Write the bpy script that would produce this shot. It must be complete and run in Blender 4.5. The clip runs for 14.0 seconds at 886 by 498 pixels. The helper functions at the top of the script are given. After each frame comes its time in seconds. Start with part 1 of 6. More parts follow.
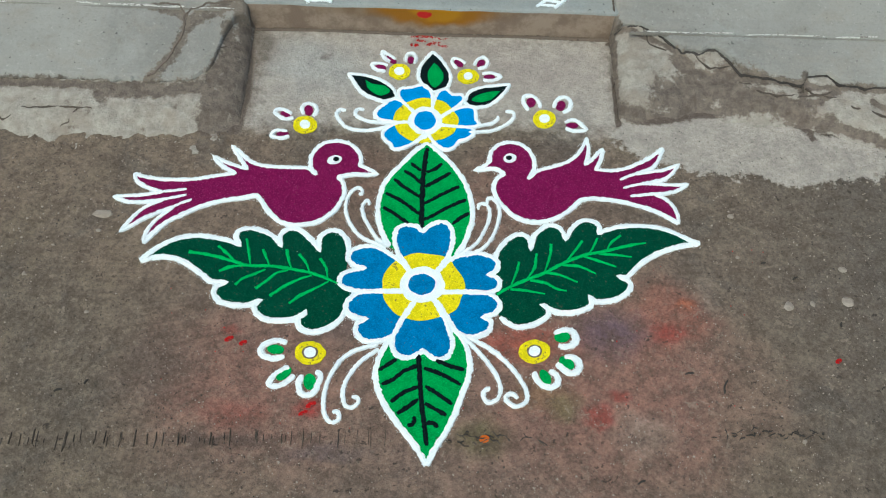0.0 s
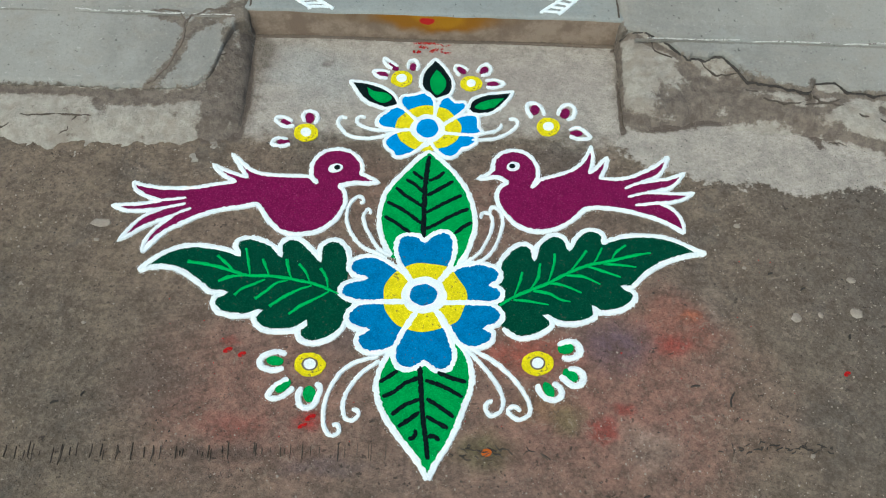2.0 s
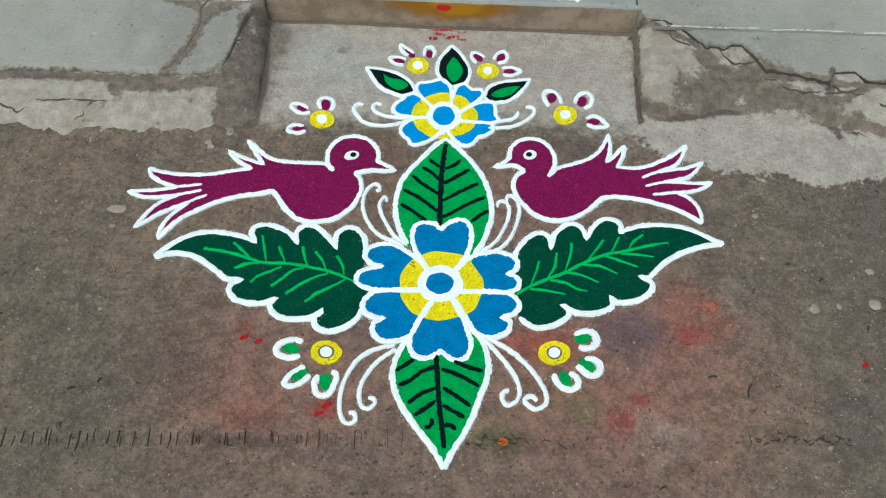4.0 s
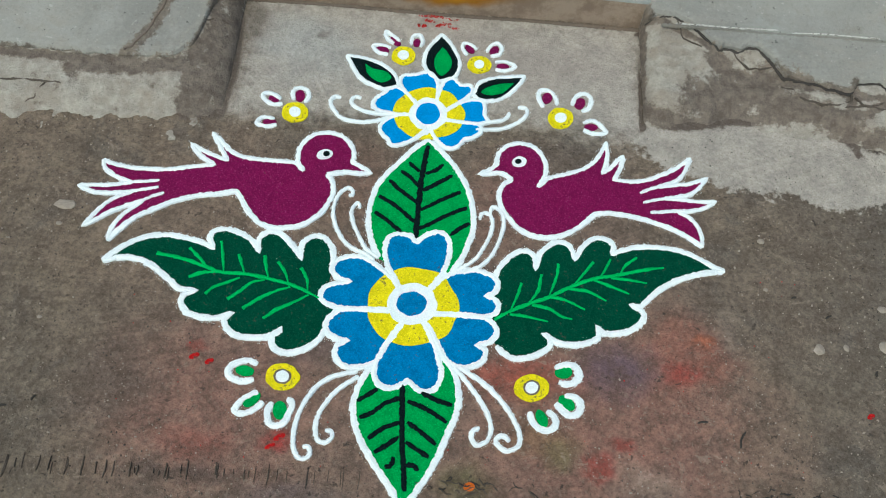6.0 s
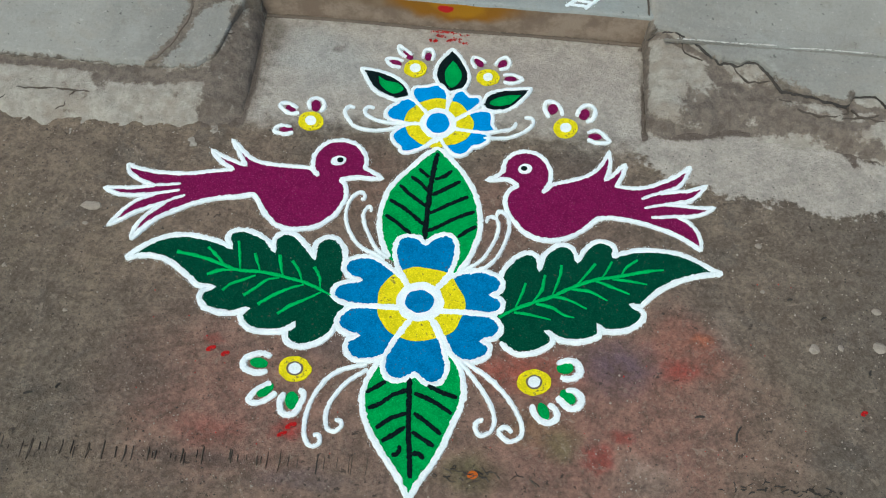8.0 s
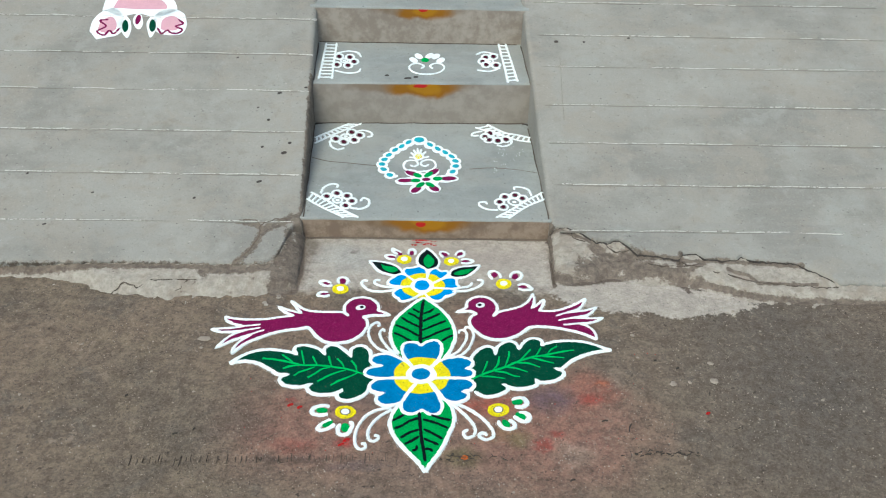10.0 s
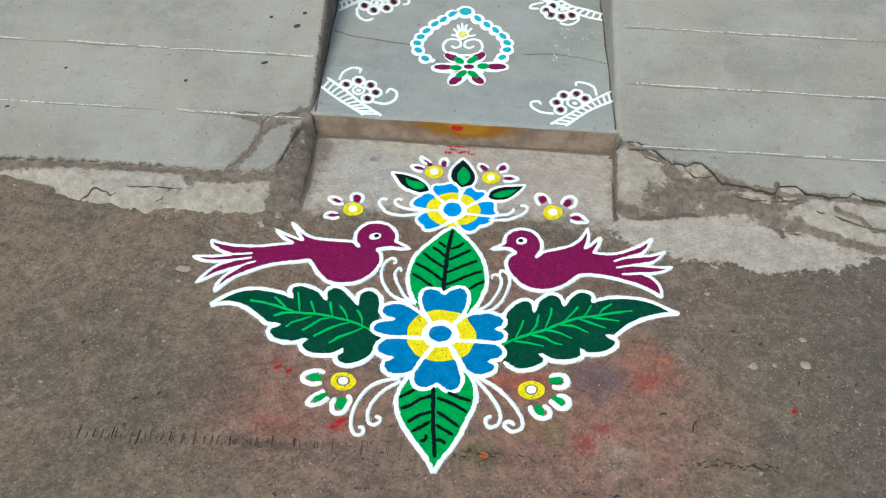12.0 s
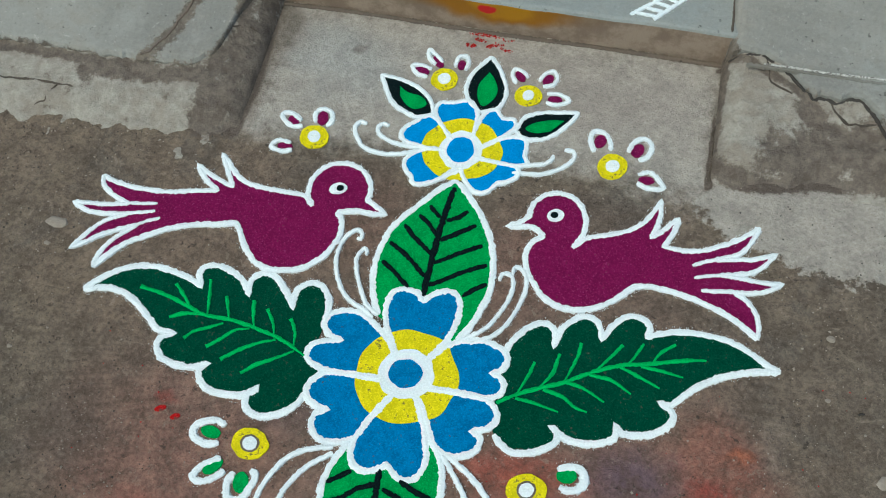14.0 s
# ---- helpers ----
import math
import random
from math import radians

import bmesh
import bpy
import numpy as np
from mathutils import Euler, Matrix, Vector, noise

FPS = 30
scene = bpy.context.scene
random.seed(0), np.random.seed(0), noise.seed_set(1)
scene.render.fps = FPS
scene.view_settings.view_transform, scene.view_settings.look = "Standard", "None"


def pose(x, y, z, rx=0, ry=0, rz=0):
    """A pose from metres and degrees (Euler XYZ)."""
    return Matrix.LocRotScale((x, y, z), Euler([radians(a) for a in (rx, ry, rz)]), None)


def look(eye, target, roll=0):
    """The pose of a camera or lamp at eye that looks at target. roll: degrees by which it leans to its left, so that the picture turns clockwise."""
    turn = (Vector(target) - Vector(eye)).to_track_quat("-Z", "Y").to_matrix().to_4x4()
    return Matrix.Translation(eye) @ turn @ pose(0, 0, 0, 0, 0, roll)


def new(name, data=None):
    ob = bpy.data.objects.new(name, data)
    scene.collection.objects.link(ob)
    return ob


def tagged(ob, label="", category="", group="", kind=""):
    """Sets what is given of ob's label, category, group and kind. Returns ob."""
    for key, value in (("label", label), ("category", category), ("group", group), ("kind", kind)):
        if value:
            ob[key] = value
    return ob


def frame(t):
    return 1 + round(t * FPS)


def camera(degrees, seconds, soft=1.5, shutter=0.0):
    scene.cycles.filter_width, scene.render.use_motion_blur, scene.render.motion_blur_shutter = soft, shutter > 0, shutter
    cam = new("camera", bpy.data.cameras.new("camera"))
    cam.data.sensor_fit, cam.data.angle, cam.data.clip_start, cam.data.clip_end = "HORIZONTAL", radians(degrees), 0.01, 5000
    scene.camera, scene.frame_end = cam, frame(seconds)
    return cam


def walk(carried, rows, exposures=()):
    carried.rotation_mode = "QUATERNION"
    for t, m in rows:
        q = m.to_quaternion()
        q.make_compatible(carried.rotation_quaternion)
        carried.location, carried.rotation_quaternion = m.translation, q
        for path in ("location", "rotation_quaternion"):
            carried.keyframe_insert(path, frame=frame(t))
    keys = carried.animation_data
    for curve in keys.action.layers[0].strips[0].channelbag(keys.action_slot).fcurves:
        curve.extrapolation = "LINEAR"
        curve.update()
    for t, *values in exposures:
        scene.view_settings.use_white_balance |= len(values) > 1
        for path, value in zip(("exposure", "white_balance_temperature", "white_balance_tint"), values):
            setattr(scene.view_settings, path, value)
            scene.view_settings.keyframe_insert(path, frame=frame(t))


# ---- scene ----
cam = camera(48.9, 14.0, 1.1)
PATH = [
    (0, (-0.03, -0.873, 1.384), (0.046, 0.256, -0.265), 4.5),
    (0.5, (-0.034, -0.865, 1.38), (0.05, 0.261, -0.27), 4.8),
    (1, (-0.028, -0.854, 1.374), (0.036, 0.27, -0.279), 3.2),
    (1.5, (-0.025, -0.851, 1.371), (0.025, 0.277, -0.28), 3.7),
    (2, (-0.024, -0.852, 1.371), (0.041, 0.284, -0.274), 4.1),
    (2.5, (-0.032, -0.851, 1.37), (-0.005, 0.266, -0.289), 2.4),
    (5, (-0.047, -0.83, 1.364), (0.032, 0.277, -0.299), 5.4),
    (5.5, (-0.063, -0.791, 1.348), (0.039, 0.296, -0.327), 5.1),
    (6, (0.009, -0.683, 1.309), (0.05, 0.345, -0.406), 6.2),
    (6.5, (0.025, -0.589, 1.283), (0.108, 0.376, -0.467), 7.1),
    (7, (-0.003, -0.579, 1.279), (0.047, 0.364, -0.483), 5.4),
    (7.5, (-0.017, -0.59, 1.284), (0.002, 0.355, -0.478), 4.3),
    (8, (0.031, -0.759, 1.336), (0.027, 0.325, -0.344), 4.5),
    (8.5, (0.01, -1.079, 1.474), (0.035, 0.231, -0.037), 2.3),
    (9, (0.063, -1.397, 1.572), (0.048, 0.071, 0.214), 2.4),
    (9.2, (0.033, -1.523, 1.577), (0.082, 0.028, 0.315), 2.5),
    (10.2, (-0.02, -1.815, 1.612), (0.035, -0.15, 0.475), 1.6),
    (11.3, (-0.046, -1.751, 1.598), (0.009, -0.129, 0.429), 1.1),
    (11.5, (-0.019, -1.621, 1.581), (0.025, -0.046, 0.348), 1.2),
    (12, (0.051, -1.251, 1.508), (-0.009, 0.155, 0.087), 2.0),
    (12.5, (0.063, -0.888, 1.381), (0.008, 0.282, -0.239), 1.1),
    (13, (0.167, -0.711, 1.295), (-0.05, 0.311, -0.411), 0.1),
    (13.5, (0.155, -0.588, 1.262), (-0.02, 0.34, -0.501), -1.7),
    (14, (0.17, -0.445, 1.224), (-0.062, 0.476, -0.535), -2.8),
]
EXPOSURES = [(0.0, 0.59, 6300, -3), (5.5, 0.58, 6300, -3), (7.0, 0.43, 6240, -4), (7.5, 0.43, 6260, -3), (8.0, 0.50, 6290, -2), (8.5, 0.72, 6310, -2), (9.0, 0.76, 6330, -1), (11.5, 0.83, 6330, 0), (12.5, 0.70, 6400, 1), (13.5, 0.56, 6270, -3), (14.0, 0.39, 6200, -5)]
walk(cam, [(t, look(eye, target, roll)) for t, eye, target, roll in PATH], EXPOSURES)
SKY, SUN = 0.11, 0.9

from mathutils import geometry

# ---- light ----
world = bpy.data.worlds.new("overcast_sky")
scene.world = world
world.use_nodes = True
sky = world.node_tree.nodes.new("ShaderNodeTexSky")
sky.sky_type, sky.sun_disc = "NISHITA", False
sky.sun_elevation, sky.sun_rotation = radians(58), radians(210)
sky.air_density, sky.dust_density, sky.ozone_density = 1.0, 4.0, 1.0
back = world.node_tree.nodes["Background"]
back.inputs["Strength"].default_value = SKY
world.node_tree.links.new(sky.outputs[0], back.inputs["Color"])
sun = new("sun", bpy.data.lights.new("sun", "SUN"))
sun.data.energy, sun.data.angle, sun.data.color = SUN, radians(25), (1.0, 0.98, 0.95)
sun.matrix_world = look((-0.5 * 5, -0.87 * 5, 8), (0, 0, 0))


# ---- materials ----
class Nodes:
    """A small builder of node materials."""

    def __init__(self, name):
        self.mat = bpy.data.materials.new(name)
        self.mat.use_nodes = True
        self.tree = self.mat.node_tree
        self.shader = self.tree.nodes["Principled BSDF"]
        self.shader.inputs["Specular IOR Level"].default_value = 0.25

    def add(self, kind, **values):
        node = self.tree.nodes.new("ShaderNode" + kind)
        for key, value in values.items():
            setattr(node, key, value)
        return node

    def put(self, value, socket):
        if isinstance(value, bpy.types.NodeSocket):
            self.tree.links.new(value, socket)
        else:
            socket.default_value = value

    def place(self):
        return self.add("TexCoord").outputs["Object"]

    def field(self, name):
        """A value laid over the surface: how far inside a patch, or how near a smear of dirt."""
        return self.add("Attribute", attribute_name=name).outputs["Fac"]

    def scaled(self, vector, scale):
        node = self.add("Mapping")
        self.put(vector, node.inputs["Vector"])
        node.inputs["Scale"].default_value = scale
        return node.outputs[0]

    def noise(self, vector, scale, detail=4.0, rough=0.6):
        node = self.add("TexNoise")
        self.put(vector, node.inputs["Vector"])
        node.inputs["Scale"].default_value, node.inputs["Detail"].default_value = scale, detail
        node.inputs["Roughness"].default_value = rough
        return node.outputs["Fac"]

    def cells(self, vector, scale):
        """A random value for each grain of a bed of grains."""
        node = self.add("TexVoronoi")
        self.put(vector, node.inputs["Vector"])
        node.inputs["Scale"].default_value = scale
        split = self.add("SeparateColor")
        self.put(node.outputs["Color"], split.inputs[0])
        return split.outputs[0]

    def span(self, value, low, high, start=0.0, end=1.0):
        node = self.add("MapRange", interpolation_type="SMOOTHSTEP")
        self.put(value, node.inputs["Value"])
        for key, number in zip(("From Min", "From Max", "To Min", "To Max"), (low, high, start, end)):
            node.inputs[key].default_value = number
        return node.outputs[0]

    def math(self, kind, a, b=0.0):
        node = self.add("Math", operation=kind)
        self.put(a, node.inputs[0]), self.put(b, node.inputs[1])
        return node.outputs[0]

    def mix(self, factor, a, b):
        node = self.add("Mix", data_type="RGBA")
        self.put(factor, node.inputs[0])
        for value, socket in ((a, node.inputs[6]), (b, node.inputs[7])):
            self.put(value if isinstance(value, bpy.types.NodeSocket) else (*value, 1.0), socket)
        return node.outputs[2]

    def shade(self, tone, *factors):
        """A colour made lighter and darker by grain, its hue kept."""
        for factor in factors:
            node = self.add("VectorMath", operation="SCALE")
            self.put(tone, node.inputs[0])
            self.put(factor, node.inputs["Scale"])
            tone = node.outputs[0]
        return tone

    def bent(self, vector, scale, amount):
        """The place, bent by noise, for stains with uneven rims."""
        node = self.add("TexNoise")
        self.put(vector, node.inputs["Vector"])
        node.inputs["Scale"].default_value, node.inputs["Detail"].default_value = scale, 5.0
        less = self.add("VectorMath", operation="SUBTRACT")
        self.put(node.outputs["Color"], less.inputs[0])
        less.inputs[1].default_value = (0.5, 0.5, 0.5)
        more = self.add("VectorMath", operation="MULTIPLY_ADD")
        self.put(less.outputs[0], more.inputs[0])
        more.inputs[1].default_value = (amount,) * 3
        self.put(vector, more.inputs[2])
        return more.outputs[0]

    def blob(self, vector, centre, size, soft=0.6):
        """1 inside an ellipsoid of these half sizes, 0 outside it."""
        node = self.add("VectorMath", operation="SUBTRACT")
        self.put(vector, node.inputs[0])
        node.inputs[1].default_value = centre
        part = self.add("VectorMath", operation="DIVIDE")
        self.put(node.outputs[0], part.inputs[0])
        part.inputs[1].default_value = size
        long = self.add("VectorMath", operation="LENGTH")
        self.put(part.outputs[0], long.inputs[0])
        return self.span(long.outputs["Value"], 1 - soft, 1.0, 1.0, 0.0)

    def done(self, colour, rough=0.9, height=None, depth=0.002):
        self.put(colour if isinstance(colour, bpy.types.NodeSocket) else (*colour, 1.0), self.shader.inputs["Base Color"])
        self.put(rough, self.shader.inputs["Roughness"])
        if height is not None:
            bump = self.add("Bump")
            bump.inputs["Distance"].default_value = depth
            self.put(height, bump.inputs["Height"])
            self.tree.links.new(bump.outputs[0], self.shader.inputs["Normal"])
        return self.mat


def powder(name, colour, thin=0.0, patchy=0.12, sparkle=None):
    """Coloured powder strewn by hand: grain, uneven cover, bare specks, stray pale grains."""
    n = Nodes(name)
    at = n.place()
    grain, cloud, holes = n.noise(at, 420, 3, 0.75), n.noise(at, 45, 5, 0.7), n.noise(at, 190, 5, 0.75)
    deep, pale = [c * (1 - patchy * 1.8) for c in colour], [min(1.0, c * (1 + patchy * 1.2) + patchy * 0.06) for c in colour]
    tone = n.mix(n.span(cloud, 0.36, 0.62), deep, colour)
    tone = n.mix(n.span(grain, 0.50, 0.64), tone, pale)
    tone = n.mix(n.math("MULTIPLY", n.span(grain, 0.47, 0.36), 0.7), tone, deep)
    if sparkle:
        tone = n.mix(n.math("MULTIPLY", n.span(n.noise(at, 330, 2, 0.6), 0.62, 0.68), 0.55), tone, sparkle)
    if thin:
        seen = n.span(n.math("ADD", n.math("MULTIPLY", holes, 0.7), n.math("MULTIPLY", cloud, 0.3)), 0.64 - thin, 0.69 - thin)
        tone = n.mix(n.math("MULTIPLY", seen, 0.8), tone, (0.085, 0.065, 0.052))
    n.shader.inputs["Specular IOR Level"].default_value = 0.06
    return n.done(tone, 1.0, n.math("ADD", grain, holes), 0.0014)


WHITE = powder("white_powder", (0.845, 0.915, 0.925), 0.0, 0.05)
MAROON = powder("maroon_powder", (0.175, 0.006, 0.066), 0.03, 0.12, (0.30, 0.05, 0.16))
DARK_GREEN = powder("dark_green_powder", (0.001, 0.056, 0.029), 0.06, 0.12)
GREEN = powder("green_powder", (0.002, 0.33, 0.068), 0.02, 0.16)
VEIN_GREEN = powder("bright_green_powder", (0.014, 0.46, 0.105), 0.04, 0.1)
BLUE = powder("blue_powder", (0.003, 0.186, 0.430), 0.06, 0.16)
LIGHT_BLUE = powder("light_blue_powder", (0.002, 0.26, 0.64), 0.01, 0.08)
TURQUOISE = powder("turquoise_powder", (0.025, 0.38, 0.48), 0.01, 0.1)
YELLOW = powder("yellow_powder", (0.80, 0.69, 0.010), 0.085, 0.12)
BLACK = powder("black_powder", (0.003, 0.010, 0.011), 0.0, 0.1)
SPOT = powder("dark_maroon_powder", (0.070, 0.006, 0.022), 0.02, 0.14)
ORANGE = powder("orange_powder", (0.55, 0.13, 0.02), 0.06, 0.12)
PINK = powder("pink_powder", (0.62, 0.36, 0.42), 0.0, 0.06)
RED = powder("vermilion_powder", (0.46, 0.012, 0.014), 0.12, 0.14)


def ground_material(name):
    """Old worn cement with trodden earth, faded powder stains and a paler cement wash before the step."""
    n = Nodes(name)
    at = n.place()
    away, near = n.bent(at, 11.0, 0.14), n.bent(at, 26.0, 0.05)
    broad, mid = n.noise(at, 2.4, 6), n.noise(at, 34, 9, 0.8)
    patch = n.noise(at, 17, 7, 0.72)
    fine, grit = n.noise(at, 140, 6, 0.85), n.noise(away, 240, 3, 0.75)
    tone = n.mix(n.span(broad, 0.38, 0.62), (0.162, 0.130, 0.097), (0.206, 0.158, 0.115))
    trod = n.noise(n.bent(at, 4.0, 0.35), 5.0, 8, 0.68)
    tone = n.mix(n.math("MULTIPLY", n.span(trod, 0.50, 0.58), 0.62), tone, (0.200, 0.158, 0.112))
    tone = n.mix(n.math("MULTIPLY", n.span(trod, 0.47, 0.39), 0.62), tone, (0.132, 0.114, 0.092))
    red, rust = (0.370, 0.058, 0.046), (0.288, 0.148, 0.112)
    broad_stains = (((-0.24, 0.12, 0), (0.42, 0.26, 1), (0.212, 0.144, 0.106), 0.60), ((0.20, 0.12, 0), (0.36, 0.26, 1), (0.215, 0.140, 0.106), 0.60), ((0.95, 0.00, 0), (0.58, 0.75, 1), (0.121, 0.105, 0.088), 0.82), ((0.05, -0.16, 0), (0.62, 0.46, 1), (0.240, 0.154, 0.118), 0.80),
                    ((0.30, -0.18, 0), (0.33, 0.27, 1), rust, 0.85), ((-0.27, -0.18, 0), (0.26, 0.21, 1), rust, 0.75),
                    ((-0.415, -0.15, 0), (0.11, 0.09, 1), (0.090, 0.077, 0.062), 0.60), ((0.42, -0.06, 0), (0.11, 0.10, 1), (0.310, 0.118, 0.082), 0.65))
    small_stains = (((0.160, -0.105, 0), (0.13, 0.055, 1), (0.325, 0.078, 0.052), 0.80), ((0.308, -0.085, 0), (0.095, 0.070, 1), (0.112, 0.078, 0.098), 0.85),
                    ((0.410, -0.085, 0), (0.045, 0.025, 1), red, 0.75), ((0.310, -0.197, 0), (0.026, 0.018, 1), red, 0.80), ((0.277, -0.233, 0), (0.026, 0.034, 1), red, 0.75),
                    ((0.440, -0.030, 0), (0.024, 0.015, 1), (0.450, 0.140, 0.070), 0.70), ((0.224, -0.218, 0), (0.045, 0.036, 1), (0.105, 0.122, 0.058), 0.65),
                    ((0.090, -0.268, 0), (0.07, 0.050, 1), (0.118, 0.115, 0.052), 0.75), ((0.185, -0.200, 0), (0.08, 0.050, 1), (0.205, 0.130, 0.062), 0.55),
                    ((-0.172, -0.230, 0), (0.035, 0.026, 1), (0.400, 0.030, 0.030), 0.75), ((-0.308, -0.092, 0), (0.026, 0.018, 1), red, 0.60),
                    ((-0.285, -0.240, 0), (0.08, 0.035, 1), (0.285, 0.095, 0.070), 0.60), ((-0.120, -0.075, 0), (0.12, 0.060, 1), (0.120, 0.088, 0.082), 0.60),
                    ((-0.300, -0.283, 0), (0.13, 0.016, 1), (0.072, 0.060, 0.052), 0.65), ((-0.150, -0.300, 0), (0.10, 0.026, 1), (0.105, 0.090, 0.096), 0.55),
                    ((-0.120, 0.230, 0), (0.12, 0.120, 1), (0.215, 0.118, 0.088), 0.60), ((0.130, 0.200, 0), (0.12, 0.140, 1), (0.225, 0.118, 0.090), 0.55),
                    ((0.240, 0.290, 0), (0.17, 0.055, 1), (0.130, 0.100, 0.084), 0.45), ((0.345, -0.262, 0), (0.075, 0.055, 1), (0.290, 0.232, 0.182), 0.60),
                    ((0.480, -0.010, 0), (0.030, 0.055, 1), (0.250, 0.205, 0.165), 0.60))
    for place, stains in ((away, broad_stains), (near, small_stains)):
        for centre, size, colour, amount in stains:
            cover = n.math("MULTIPLY", n.blob(place, centre, size, 0.85), n.span(mid, 0.38, 0.58, 0.62, 1.0))
            tone = n.mix(n.math("MULTIPLY", cover, amount), tone, colour)
    # the cement wash: firm rims beside the ramps, a fading one before the step
    uneven = n.math("ADD", n.math("MULTIPLY", n.math("SUBTRACT", mid, 0.5), 0.05), n.math("MULTIPLY", n.math("SUBTRACT", patch, 0.5), 0.07))
    firm = n.span(n.math("ADD", n.field("wash_firm"), uneven), -0.003, 0.006)
    fading = n.span(n.math("ADD", n.field("wash_fading"), uneven), -0.022, 0.050)
    cement = n.mix(n.span(mid, 0.36, 0.62), (0.352, 0.318, 0.274), (0.424, 0.386, 0.334))
    cement = n.mix(n.math("MULTIPLY", n.blob(away, (0.16, 0.50, 0), (0.30, 0.12, 1), 0.9), 0.60), cement, (0.352, 0.302, 0.260))
    cement = n.mix(n.math("MULTIPLY", n.blob(away, (-0.22, 0.50, 0), (0.14, 0.10, 1), 0.8), 0.60), cement, (0.362, 0.366, 0.342))
    cement = n.mix(n.math("MULTIPLY", n.blob(near, (-0.325, 0.555, 0), (0.05, 0.075, 1), 0.8), 0.75), cement, (0.125, 0.105, 0.085))
    cement = n.mix(n.math("MULTIPLY", n.blob(near, (-0.195, 0.535, 0), (0.016, 0.014, 1), 0.6), 0.6), cement, (0.160, 0.140, 0.120))
    earth = n.mix(n.span(mid, 0.35, 0.65), (0.088, 0.070, 0.056), (0.150, 0.120, 0.096))
    # worn patches, flakes and pits
    tone = n.shade(tone, n.span(patch, 0.36, 0.64, 0.77, 0.96), n.span(mid, 0.34, 0.66, 0.80, 1.21), n.span(fine, 0.32, 0.68, 0.72, 1.28))
    cement = n.shade(cement, n.span(patch, 0.36, 0.64, 0.92, 1.08), n.span(fine, 0.32, 0.68, 0.84, 1.14))
    bare = n.math("SUBTRACT", 1.0, n.math("MAXIMUM", firm, fading))
    tone = n.mix(n.math("MULTIPLY", n.span(grit, 0.64, 0.70), 0.30), tone, (0.38, 0.32, 0.26))
    flakes, pits, where = n.noise(n.bent(at, 30.0, 0.05), 60, 4, 0.66), n.noise(n.bent(at, 40.0, 0.02), 85, 3, 0.6), n.noise(at, 6.0, 4, 0.6)
    tone = n.mix(n.math("MULTIPLY", n.span(flakes, 0.590, 0.640), n.span(where, 0.42, 0.60, 0.10, 0.42)), tone, (0.355, 0.285, 0.225))
    tone = n.mix(n.math("MULTIPLY", n.span(pits, 0.375, 0.335), n.span(where, 0.58, 0.42, 0.25, 0.80)), tone, (0.042, 0.034, 0.028))
    tone = n.mix(bare, cement, tone)
    tone = n.mix(n.span(n.math("ADD", n.field("dirt"), n.math("MULTIPLY", n.math("SUBTRACT", mid, 0.5), 1.6)), 0.30, 0.55), tone, earth)
    small = n.cells(n.bent(at, 110.0, 0.014), 270)
    tone = n.mix(n.span(small, 0.86, 1.0, 0.0, 0.12), tone, (0.40, 0.345, 0.28))
    tone = n.mix(n.span(small, 0.18, 0.0, 0.0, 0.14), tone, (0.040, 0.032, 0.026))
    rise = n.math("ADD", n.math("ADD", n.math("MULTIPLY", mid, 2.0), fine), n.math("ADD", n.math("MULTIPLY", flakes, 0.4), n.math("MULTIPLY", small, 0.2)))
    return n.done(tone, 0.9, rise, 0.0022)


